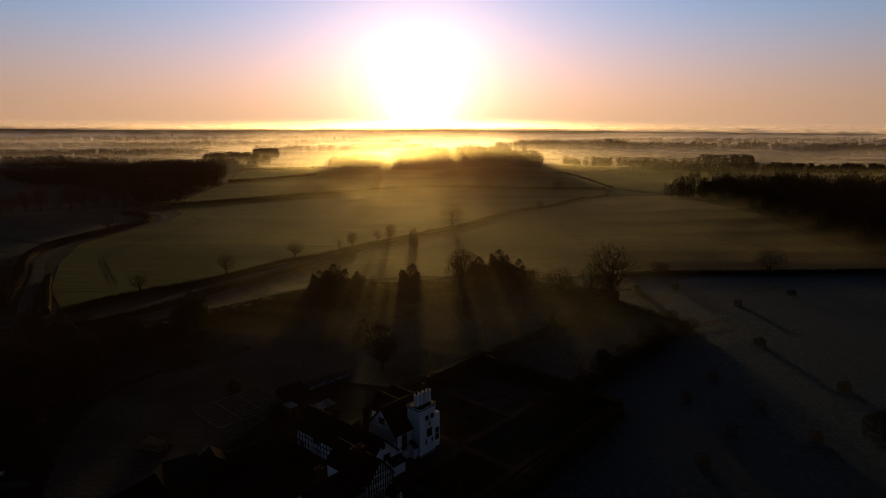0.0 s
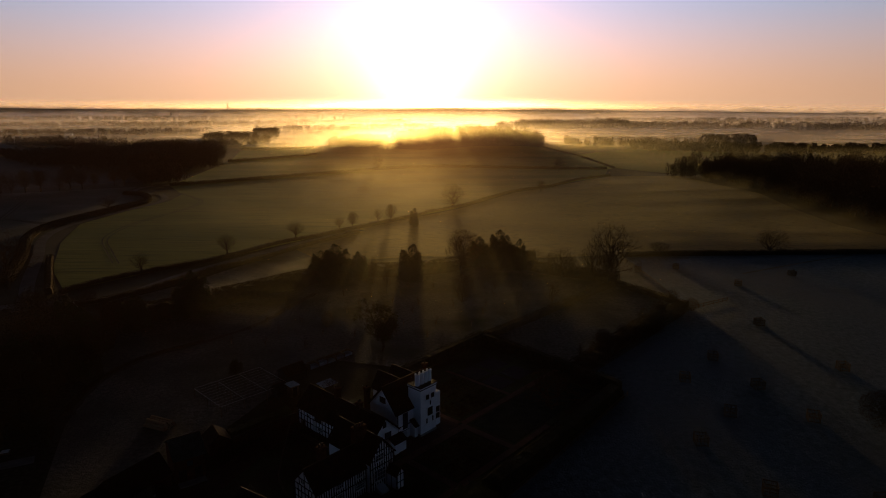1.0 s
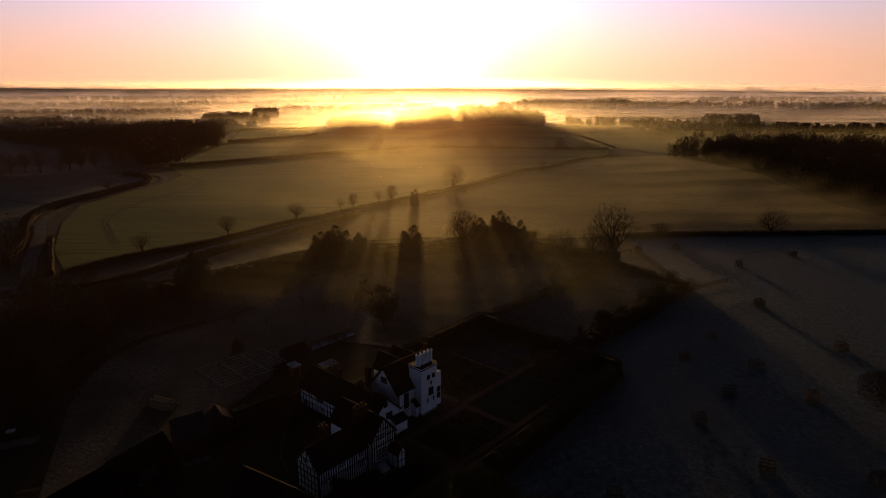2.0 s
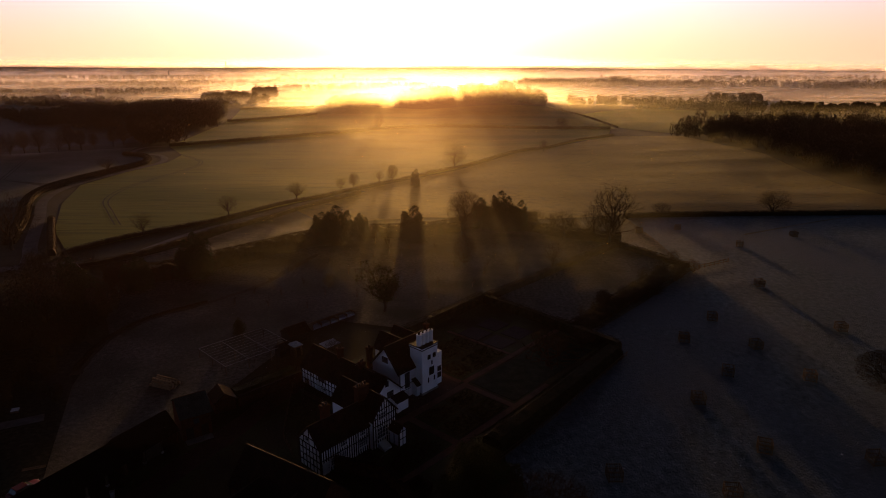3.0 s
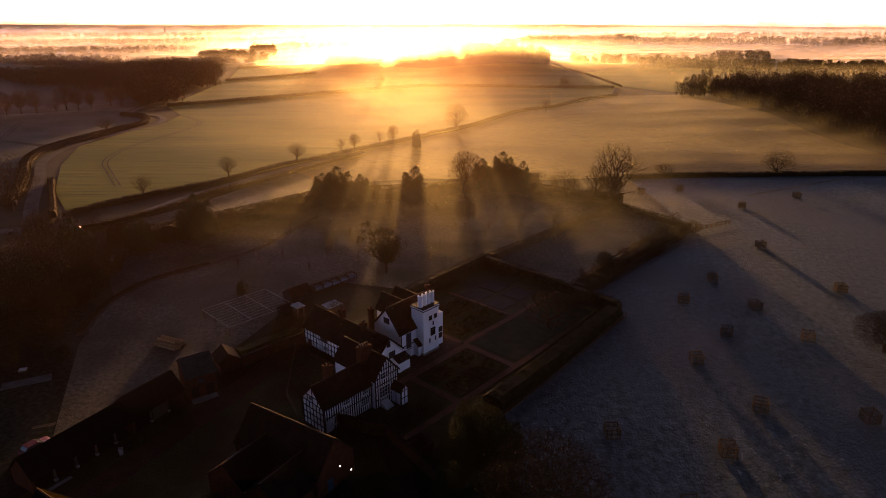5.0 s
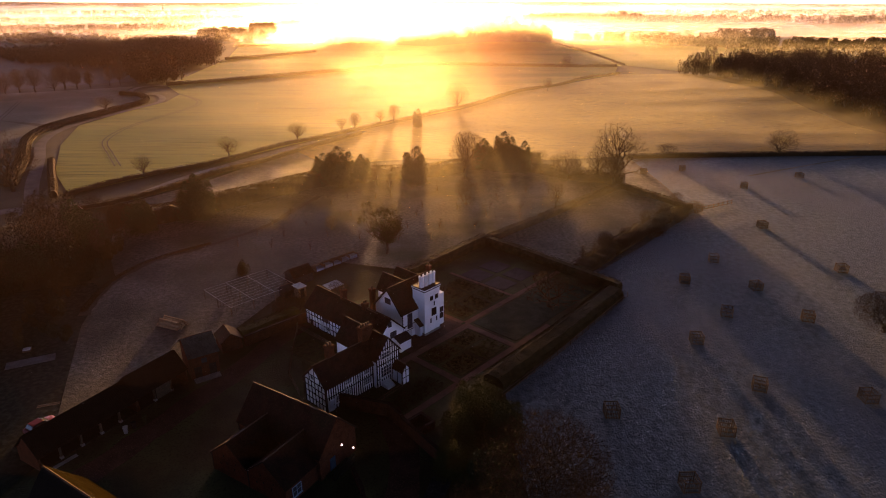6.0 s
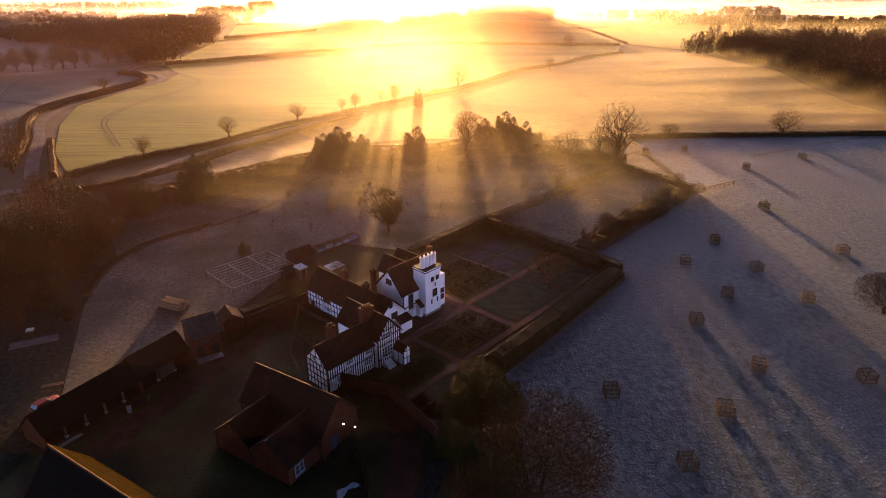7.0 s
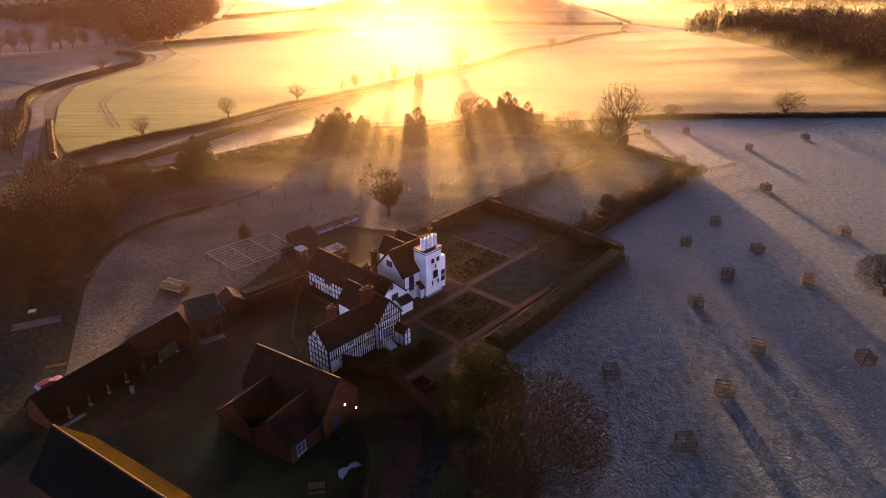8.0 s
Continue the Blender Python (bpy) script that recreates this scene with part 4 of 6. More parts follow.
def ridge_row(p0, p1, parent, mat=None):
    """Half-round ridge tiles along the top of a roof."""
    p0, p1 = Vector(p0), Vector(p1)
    d = (p1 - p0).normalized()
    s = Vector((-d.y, d.x, 0)).normalized()
    n = max(2, int((p1 - p0).length / 0.45))
    step = (p1 - p0).length / n
    verts = []
    for x, g in ((0.0, 1.0), (step * 0.96, 0.86)):
        for k in range(5):
            w = math.pi * k / 4
            verts.append(Vector((x, math.cos(w) * 0.11 * g, math.sin(w) * 0.10 * g + 0.02)))
    faces = [(k, k + 1, 6 + k, 5 + k) for k in range(4)] + [(0, 1, 2, 3, 4), (9, 8, 7, 6, 5)]
    me = mesh_of("ridge_tile", verts, faces, mat or RIDGE)
    turn = math.degrees(math.atan2(d.y, d.x))
    for i in range(n):
        ob = new("ridge_tile", me)
        ob.parent = parent
        q = p0.lerp(p1, i / n)
        ob.matrix_basis = pose(q.x, q.y, q.z, 0, 0, turn)


def gabled(parent, x0, x1, y0, y1, eave, top, axis, wall, roof, over=0.25, name="wall", z0=0.0, gable_over=None, low_eave=None):
    """Walls with two gables and a pitched roof; the ridge runs along x or y."""
    flip = axis == "y"
    a0, a1, b0, b1 = (y0, y1, x0, x1) if flip else (x0, x1, y0, y1)
    mid = (b0 + b1) / 2
    eave2 = eave if low_eave is None else low_eave

    def at(a, b, z):
        return (b, a, z) if flip else (a, b, z)

    prof = [(b0, z0), (b1, z0), (b1, eave2), (mid, top), (b0, eave)]
    verts = [at(a0, *p) for p in prof] + [at(a1, *p) for p in prof]
    faces = [(0, 1, 2, 3, 4), (9, 8, 7, 6, 5)] + [(k, 5 + k, 5 + (k + 1) % 5, (k + 1) % 5) for k in range(5)]
    bm = bmesh.new()
    vs = [bm.verts.new(v) for v in verts]
    for f in faces:
        bm.faces.new([vs[k] for k in f])
    body = part(name, bm, wall, parent)
    g = over if gable_over is None else gable_over
    for b, e in ((b0, eave), (b1, eave2)):
        out = over * (1 if b > mid else -1)
        drop = (top - e) / abs(b - mid) * over
        slope("roof", at(a0 - g, b + out, e - drop), at(a1 + g, b + out, e - drop), at(a0 - g, mid, top), at(a1 + g, mid, top), roof, parent)
    ridge_row(at(a0 - g, mid, top + 0.12), at(a1 + g, mid, top + 0.12), parent)
    return body


def window(parent, o, right, out, w, h, cols, rows, frame_mat=None, pane_mat=None, sill=True, label="leaded casement window with pale frame"):
    """A window set on a wall: o its lower left corner, right along the wall, out away from it."""
    o, right, out = Vector(o), Vector(right).normalized(), Vector(out).normalized()
    up = Vector((0, 0, 1))
    m = Matrix((right, out, up)).transposed().to_4x4()
    m.translation = o
    ob = new("window")
    ob.parent = parent
    ob.matrix_basis = m
    tagged(ob, label)
    t = 0.08
    bm = bmesh.new()
    for x0, x1, z0, z1 in ((0, w, 0, t), (0, w, h - t, h), (0, t, t, h - t), (w - t, w, t, h - t)):
        block(bm, x0, x1, 0.0, 0.07, z0, z1)
    for i in range(1, cols):
        block(bm, w * i / cols - 0.03, w * i / cols + 0.03, 0.0, 0.06, t, h - t)
    for i in range(1, rows):
        block(bm, t, w - t, 0.002, 0.05, h * i / rows - 0.02, h * i / rows + 0.02)
    part("frame", bm, frame_mat or PALE, ob)
    for i in range(cols):
        for k in range(rows):
            box("pane", w * i / cols + 0.03, w * (i + 1) / cols - 0.03, 0.004, 0.02, h * k / rows + 0.02, h * (k + 1) / rows - 0.02, pane_mat or GLASS, ob)
    if sill:
        box("sill", -0.06, w + 0.06, 0.0, 0.14, -0.08, 0.0, frame_mat or PALE, ob)
    return ob


def chimney(parent, x, y, w, d, z0, z1, pots, mat=None, along="x"):
    """A brick stack with a corbelled head and clay pots."""
    ob = new("chimney")
    ob.parent = parent
    ob.matrix_basis = pose(x, y, 0)
    tagged(ob, "brick chimney stack with clay pots")
    bm = block(bmesh.new(), -w / 2, w / 2, -d / 2, d / 2, z0, z1 - 0.5)
    part("stack", bm, mat or BRICK, ob)
    for g, a, b in ((0.06, 0.5, 0.3), (0.12, 0.3, 0.12), (0.05, 0.12, 0.0)):
        box("corbel", -w / 2 - g, w / 2 + g, -d / 2 - g, d / 2 + g, z1 - a, z1 - b, mat or BRICK, ob)
    for i in range(pots):
        f = (i + 0.5) / pots - 0.5
        px, py = (f * w * 0.95, 0) if along == "x" else (0, f * d * 0.95)
        bm = bmesh.new()
        bmesh.ops.create_cone(bm, segments=10, radius1=0.16, radius2=0.12, depth=0.45, cap_ends=True)
        bmesh.ops.translate(bm, vec=(px, py, z1 + 0.22), verts=bm.verts[:])
        part("pot", bm, RIDGE, ob)
    return ob


def timbers_on_wall(parent, o, right, out, length, height, studs, rails, w=0.19, braces=()):
    """Black timbers on a wall: upright studs at even steps and level rails, standing 3 cm proud."""
    o, right, out = Vector(o), Vector(right).normalized(), Vector(out).normalized()
    f = out * 0.02
    for i in range(studs + 1):
        q = o + right * (w / 2 + (length - w) * i / studs) + f
        piece("timber", q, q + Vector((0, 0, height)), w if 0 < i < studs else w * 1.3, 0.07, TIMBER, parent) if abs(right.x) > 0.5 else piece("timber", q, q + Vector((0, 0, height)), 0.07, w if 0 < i < studs else w * 1.3, TIMBER, parent)
    for z in rails:
        piece("timber", o + f * 1.15 + Vector((0, 0, z)), o + right * length + f * 1.15 + Vector((0, 0, z)), w * 1.1, 0.075, TIMBER, parent)
    for (u0, z0, u1, z1) in braces:
        piece("timber", o + right * u0 + f * 1.3 + Vector((0, 0, z0)), o + right * u1 + f * 1.3 + Vector((0, 0, z1)), w * 0.9, 0.08, TIMBER, parent)


def timbers_on_gable(parent, o, right, out, width, eave, top, posts, rails, w=0.18):
    """Black timbers in a gable triangle above the eave and its two verge rafters."""
    o, right, out = Vector(o), Vector(right).normalized(), Vector(out).normalized()
    f = out * 0.022
    up = Vector((0, 0, 1))
    for i in range(1, posts):
        u = width * i / posts
        h = eave + (top - eave) * (1 - abs(2 * u / width - 1)) - 0.1
        q = o + right * u + f + up * eave
        a, b = (w, 0.07) if abs(right.x) > 0.5 else (0.07, w)
        piece("timber", q, o + right * u + f + up * h, a, b, TIMBER, parent)
    for z in rails:
        k = (top - z) / (top - eave) * width / 2 - 0.05
        piece("timber", o + right * (width / 2 - k) + f * 1.2 + up * z, o + right * (width / 2 + k) + f * 1.2 + up * z, w, 0.075, TIMBER, parent)
    for s in (0, 1):
        piece("timber", o + right * (width * s) + f * 1.35 + up * (eave - 0.05), o + right * (width / 2) + f * 1.35 + up * (top - 0.12), w * 1.2, 0.08, TIMBER, parent)


HX, HY, HT = -17.5, 75.1, 48.0


def hp(a, b):
    """A place in the manor's frame, in the world."""
    c, s = math.cos(radians(HT)), math.sin(radians(HT))
    return HX + a * c - b * s, HY + a * s + b * c


X, Y, Z = Vector((1, 0, 0)), Vector((0, 1, 0)), Vector((0, 0, 1))


def manor_house():
    ob = root("manor_house", HX, HY, HT, "black-and-white timber-framed manor house with tiled roofs", "house")
    # the long front range
    gabled(ob, 0, 10.0, 0, 5.0, 4.3, 7.0, "x", PLASTER, TILES)
    timbers_on_wall(ob, (0, 0, 0), X, -Y, 9.1, 4.3, 21, (0.12, 2.45, 4.2), 0.2)
    timbers_on_wall(ob, (0, 5, 0), -Y, -X, 5.0, 4.3, 6, (0.12, 1.15, 2.2, 3.25, 4.25), 0.16)
    timbers_on_gable(ob, (0, 5, 0), -Y, -X, 5.0, 4.3, 7.0, 4, (5.3,), 0.15)
    window(ob, (-0.03, 3.3, 4.6), -Y, -X, 0.8, 0.7, 2, 1, sill=False)
    for u, z, w, h, c, r in ((1.7, 0.95, 1.05, 1.25, 3, 3), (3.5, 3.1, 1.3, 1.02, 3, 2), (3.5, 1.2, 1.05, 1.15, 3, 3), (7.15, 3.1, 1.15, 1.02, 3, 2), (6.9, 1.22, 1.65, 1.25, 4, 3)):
        window(ob, (u, -0.06, z), X, -Y, w, h, c, r)
    door = box("door", 0.3, 1.4, -0.12, -0.055, 0.0, 2.0, PALE, ob, "pale blue plank door", 0.01)
    box("handle", 1.2, 1.28, -0.17, -0.12, 0.95, 1.1, TIMBER, door, "black iron handle")
    box("dormer_vent", 5.6, 6.0, 0.9, 1.3, 5.1, 5.55, PALE, ob, "small pale roof vent", 0.03)
    # the cross range with its gable to the garden
    gabled(ob, 9.1, 13.9, -0.8, 8.8, 5.2, 8.1, "y", PLASTER, TILES)
    timbers_on_wall(ob, (9.1, -0.8, 0), X, -Y, 4.8, 5.2, 10, (0.12, 1.5, 3.9, 5.1), 0.2)
    timbers_on_gable(ob, (9.1, -0.8, 0), X, -Y, 4.8, 5.2, 8.1, 10, (6.3,), 0.19)
    window(ob, (10.15, -0.87, 4.75), X, -Y, 1.6, 1.15, 3, 2)
    window(ob, (9.85, -0.87, 1.6), X, -Y, 2.25, 1.9, 4, 3)
    hatch = bmesh.new()
    v = [hatch.verts.new(p) for p in ((10.0, -0.9, 0), (11.5, -0.9, 0), (11.5, -2.3, 0), (10.0, -2.3, 0), (10.0, -0.9, 1.0), (11.5, -0.9, 1.0), (11.5, -2.3, 0.35), (10.0, -2.3, 0.35))]
    for f in ((0, 1, 2, 3), (4, 7, 6, 5), (0, 4, 5, 1), (1, 5, 6, 2), (2, 6, 7, 3), (3, 7, 4, 0)):
        hatch.faces.new([v[k] for k in f])
    part("cellar_hatch", hatch, PALE, ob, "sloping pale cellar hatch")
    # the low range behind, closing the court
    gabled(ob, 14.6, 20.8, 8.5, 25.0, 3.4, 6.4, "y", PLASTER, TILES)
    timbers_on_wall(ob, (14.6, 25.0, 0), -Y, -X, 15.0, 3.4, 17, (0.12, 1.2, 2.3, 3.3), 0.17, ((0.2, 2.3, 1.0, 3.3), (3.3, 2.3, 2.4, 3.3)))
    window(ob, (14.53, 23.7, 0.35), -Y, -X, 0.85, 0.85, 2, 1, DARK)
    window(ob, (14.53, 19.2, 0.7), -Y, -X, 1.5, 0.8, 4, 2)
    window(ob, (14.53, 20.0, 2.4), -Y, -X, 1.9, 0.8, 4, 1, DARK)
    box("door", 14.5, 14.56, 19.6, 20.6, 0.0, 2.0, PALE, ob, "pale plank door", 0.01)
    # the white lodge
    gabled(ob, 21.8, 32.0, 6.7, 13.5, 5.35, 9.2, "x", PLASTER, TILES)
    for s in (-1, 1):
        piece("bargeboard", (21.52, 10.1 + s * 3.6, 5.0), (21.52, 10.1, 9.05), 0.06, 0.26, TIMBER, ob)
    window(ob, (21.75, 10.85, 6.3), -Y, -X, 1.45, 1.1, 2, 1, TIMBER, sill=False, label="dark framed attic window")
    window(ob, (23.1, 6.64, 1.95), X, -Y, 1.15, 2.9, 2, 4, TIMBER, sill=False, label="tall dark stair window")
    box("door", 23.2, 24.1, 6.6, 6.66, 0.0, 1.45, PALE, ob, "pale low door", 0.01)
    piece("timber", (21.9, 6.67, 2.62), (25.8, 6.67, 2.62), 0.2, 0.08, TIMBER, ob)
    piece("timber", (21.95, 6.67, 0.1), (21.95, 6.67, 5.3), 0.2, 0.08, TIMBER, ob)
    piece("timber", (22.9, 6.67, 1.62), (24.5, 6.67, 1.62), 0.1, 0.1, TIMBER, ob)
    # the small gable between
    gabled(ob, 14.9, 21.0, 5.6, 13.0, 3.5, 6.5, "y", PLASTER, TILES)
    for s in (-1, 1):
        piece("bargeboard", (17.95 + s * 3.2, 5.32, 3.3), (17.95, 5.32, 6.4), 0.22, 0.06, TIMBER, ob)
    window(ob, (17.5, 5.54, 4.9), X, -Y, 0.75, 1.0, 2, 1, TIMBER, sill=False, label="dark small gable window")
    window(ob, (17.9, 5.54, 2.6), X, -Y, 1.4, 1.2, 2, 2, TIMBER, sill=False, label="dark mullioned window")
    slope("lean_to_roof", (18.6, 3.9, 1.9), (21.6, 3.9, 1.9), (18.6, 5.6, 2.6), (21.6, 5.6, 2.6), SLATE, ob)
    box("lean_to_wall", 18.8, 21.4, 4.1, 5.58, 0, 1.95, PLASTER, ob)
    for x0 in (24.9, 28.4):
        gabled(ob, x0, x0 + 3.2, 10.6, 16.2, 6.4, 8.9, "y", PLASTER, TILES)
    # the great chimney tower
    box("chimney_tower", 25.7, 29.6, 4.9, 7.9, 0, 8.5, PLASTER, ob, "broad white chimney tower", 0.04)
    box("plinth", 25.62, 29.68, 4.82, 7.0, 0, 0.55, STONE, ob, "grey stone plinth")
    wing = box("tower_wing", 29.6, 31.7, 5.8, 7.4, 0, 6.5, PLASTER, ob, "white garderobe wing", 0.03)
    for z0, z1 in ((1.4, 2.5), (2.65, 3.7)):
        box("shutter", 30.4, 31.5, 5.74, 5.8, z0, z1, TIMBER, wing, "dark boarded opening")
    for i, z in enumerate((8.5, 8.68, 8.9, 9.1)):
        g = 0.03 + 0.03 * i
        box("cornice", 25.7 - g, 29.6 + g, 4.9 - g, 7.9 + g, z, z + 0.18, PLASTER if i % 2 == 0 else TIMBER, ob)
    for i in range(4):
        x = 26.2 + i * 0.96
        bm = bmesh.new()
        bmesh.ops.create_cone(bm, segments=8, radius1=0.45, radius2=0.44, depth=1.9, cap_ends=True, matrix=Matrix.Translation((x, 6.1, 10.2)))
        flue = part("flue", bm, PLASTER, ob, "octagonal white chimney flue")
        bm = bmesh.new()
        bmesh.ops.create_cone(bm, segments=8, radius1=0.48, radius2=0.5, depth=0.24, cap_ends=True, matrix=Matrix.Translation((x, 6.1, 11.25)))
        part("flue_cap", bm, PLASTER, flue)
        bm = bmesh.new()
        bmesh.ops.create_cone(bm, segments=10, radius1=0.17, radius2=0.13, depth=0.3, cap_ends=True, matrix=Matrix.Translation((x, 6.1, 11.5)))
        part("pot", bm, TIMBER, flue, "sooty chimney pot")
    for u, z, w, h, c, r in ((27.0, 6.65, 0.72, 0.85, 1, 1), (28.3, 6.65, 0.72, 0.85, 1, 1), (27.95, 5.45, 0.24, 0.75, 1, 1), (27.4, 3.5, 1.2, 1.5, 2, 2), (27.05, 2.2, 0.24, 0.9, 1, 1), (28.55, 2.2, 0.24, 0.9, 1, 1)):
        window(ob, (u, 4.84, z), X, -Y, w, h, c, r, SLATE, DARK, False, "blind recessed tower window")
    box("buttress", 24.9, 25.7, 5.5, 6.7, 0, 2.3, PLASTER, ob, "low white buttress", 0.03)
    slope("buttress_roof", (24.7, 5.2, 2.1), (25.75, 5.2, 2.1), (24.7, 6.7, 3.1), (25.75, 6.7, 3.1), TILES, ob)
    chimney(ob, 3.3, 2.9, 1.15, 0.95, 5.4, 9.0, 2)
    chimney(ob, 10.2, 2.8, 2.1, 1.1, 5.2, 9.4, 4)
    chimney(ob, 17.8, 17.5, 0.9, 0.8, 5.2, 8.2, 2)
    chimney(ob, 17.7, 11.5, 0.8, 0.8, 5.2, 7.6, 2)
    chimney(ob, 32.2, 10.1, 0.7, 0.7, 8.0, 10.4, 1)
    chimney(ob, 22.6, 15.2, 0.8, 0.8, 0.0, 7.4, 1)
    # the little garden porch
    gabled(ob, 12.4, 13.95, -3.0, -0.8, 2.45, 3.4, "y", PLASTER, TILES, over=0.18)
    for q0, q1 in (((12.48, -3.02, 0), (12.48, -3.02, 2.5)), ((13.87, -3.02, 0), (13.87, -3.02, 2.5)), ((13.17, -3.02, 0), (13.17, -3.02, 3.2)), ((12.4, -3.03, 2.45), (13.95, -3.03, 2.45)), ((12.4, -3.03, 1.25), (13.95, -3.03, 1.25)), ((12.38, -1.9, 0), (12.38, -1.9, 2.45)), ((12.38, -2.95, 0), (12.38, -2.95, 2.45))):
        piece("timber", q0, q1, 0.13, 0.07, TIMBER, ob)
    return ob


MANOR = manor_house()


def brick_barn():
    ob = root("barn", -26.3, 71.7, -31, "red brick barn with a long dark tiled roof", "barn")
    gabled(ob, 0, 14.4, -3.5, 3.5, 3.7, 7.5, "x", BRICK, TILES, over=0.2)
    box("door", 14.38, 14.46, -1.7, -0.7, 0.1, 2.2, BLUE_DOOR, ob, "dull blue barn door", 0.01)
    box("landing", 14.4, 15.9, -2.6, 1.4, 0.0, 0.35, YARD, ob, "low dark landing", 0.04)
    for i in range(9):
        y = -2.5 + i * 0.48
        piece("baluster", (15.8, y, 0.3), (15.8, y, 1.35), 0.05, 0.05, TIMBER, ob)
    piece("handrail", (15.8, -2.6, 1.35), (15.8, 1.45, 1.35), 0.07, 0.07, TIMBER, ob)
    for x in (0.05, 7.0):
        piece("drainpipe", (x, -3.58, 0), (x, -3.58, 3.6), 0.1, 0.1, TIMBER, ob)
    for y, z in ((0.6, 2.95), (2.75, 0.95)):
        wall_lamp(14.42, y, z, ob)
    return ob


def wall_lamp(x, y, z, wall):
    """A lit bulkhead lamp on the gable of the barn."""
    ob = new("wall_lamp")
    ob.matrix_basis = wall.matrix_basis @ Matrix.Translation((x, y, z))
    tagged(ob, "round bulkhead lamp glowing on the brick gable", "lamp", "lamps on the barn")
    bm = bmesh.new()
    bmesh.ops.create_cone(bm, segments=14, radius1=0.17, radius2=0.15, depth=0.08, cap_ends=True, matrix=Matrix.Translation((0.04, 0, 0)) @ Matrix.Rotation(radians(90), 4, "Y"))
    part("base", bm, TIMBER, ob)
    bm = bmesh.new()
    bmesh.ops.create_uvsphere(bm, u_segments=12, v_segments=8, radius=0.11, matrix=Matrix.Translation((0.1, 0, 0)) @ Matrix.Diagonal((0.6, 1, 1, 1)))
    part("globe", bm, LAMP, ob, "glowing glass globe")


def annexe(x, y, turn, label, blue):
    ob = root("outbuilding", x, y, turn, label, "outbuilding", "brick outbuildings")
    gabled(ob, 0, 6.4, 0, 6.9, 2.7, 5.4, "y", BRICK, TILES, over=0.15)
    for u, z in ((1.4, 1.5), (2.6, 1.9), (3.9, 1.5), (2.2, 2.9), (4.3, 2.4)):
        box("vent", u, u + 0.16, -0.02, 0.05, z, z + 0.3, DARK, ob, "dark slit vent in the brickwork")
    piece("drainpipe", (0.05, -0.07, 0), (0.05, -0.07, 2.7), 0.09, 0.09, TIMBER, ob)
    if blue:
        window(ob, (6.43, 1.0, 0.7), Y, X, 1.5, 1.5, 2, 2, BLUE_PAINT, GLASS, True, "pale blue framed window")
        piece("valley_gutter", (0.0, -0.1, 2.85), (0.0, 5.1, 2.85), 0.6, 0.08, GALV, ob, "lead valley gutter")
    else:
        box("rooflight", 4.5, 4.9, 2.4, 2.9, 4.26, 4.46, SLATE, ob, "small grey rooflight", 0.02)
    return ob


def cart_shed():
    ob = root("cart_shed", -52.2, 62.9, 61.5, "long open-fronted tiled cart shed", "shed")
    for x0, x1, e, t in ((0.0, 14.3, 2.35, 4.6), (14.3, 23.2, 2.6, 5.0)):
        w = 4.6
        # both slopes and the ridge carry their shade as near-black colour
        slope("roof", (x0 - 0.1, -0.3, e - 0.3), (x1 + 0.1, -0.3, e - 0.3), (x0 - 0.1, w / 2, t), (x1 + 0.1, w / 2, t), SHADED_TILES, ob)
        slope("roof", (x0 - 0.1, w + 0.3, e - 0.3), (x1 + 0.1, w + 0.3, e - 0.3), (x0 - 0.1, w / 2, t), (x1 + 0.1, w / 2, t), SHADED_TILES, ob)
        ridge_row((x0, w / 2, t + 0.12), (x1, w / 2, t + 0.12), ob, SHADED_TILES)
        box("back_wall", x0, x1, w - 0.3, w, 0, e, BRICK, ob)
        for x in (x0, x1 - 0.25):
            bm = bmesh.new()
            prof = [(0.0, 0.0), (w - 0.3, 0.0), (w - 0.3, e), (w / 2, t - 0.05), (0.0, e)]
            vs = [bm.verts.new((x + d, y, z)) for d in (0.002, 0.25) for y, z in prof]
            bm.faces.new(vs[:5])
            bm.faces.new(vs[:4:-1])
            for k in range(5):
                bm.faces.new((vs[k], vs[5 + k], vs[5 + (k + 1) % 5], vs[(k + 1) % 5]))
            part("gable_wall", bm, BRICK, ob)
        n = 5 if x0 == 0 else 3
        for i in range(1, n):
            x = x0 + (x1 - x0) * i / n
            box("post", x - 0.14, x + 0.14, 0.02, 0.3, 0.35, e - 0.02, WOOD, ob, "pale oak post", 0.02)
            box("pad_stone", x - 0.22, x + 0.22, -0.08, 0.38, 0, 0.35, STONE, ob, "pale stone pad", 0.04)
        box("floor", x0, x1, 0, w - 0.3, 0.0, 0.08, YARD, ob)
    box("boarding", 17.6, 20.0, 0.05, 0.12, 0.0, 2.3, WOOD, ob, "weathered boarding")
    return ob


def brick_store():
    ob = root("brick_store", -40.6, 83.7, 34.5, "small brick farm building with a mossy slate roof", "outbuilding")
    gabled(ob, 0, 4.4, 0, 6.4, 4.0, 5.9, "x", BRICK, FROSTED_SLATE)
    for u in (0.5, 2.8):
        box("door", u, u + 1.1, -0.05, 0.02, 0, 2.0, TIMBER, ob, "dark plank door", 0.01)
    box("window", 1.75, 2.6, -0.05, 0.02, 2.5, 3.3, GLASS, ob, "small dark window")
    box("step", 0.2, 4.2, -1.6, -0.1, 0.0, 0.16, STONE, ob, "long stone step", 0.03)
    return ob


def small_shed():
    ob = root("garden_store", -38.4, 91.6, 34.5, "small brick garden store with a sunlit roof tip", "outbuilding")
    gabled(ob, 0, 3.4, 0, 4.0, 1.9, 3.2, "y", BRICK, TILES, over=0.15)
    return ob


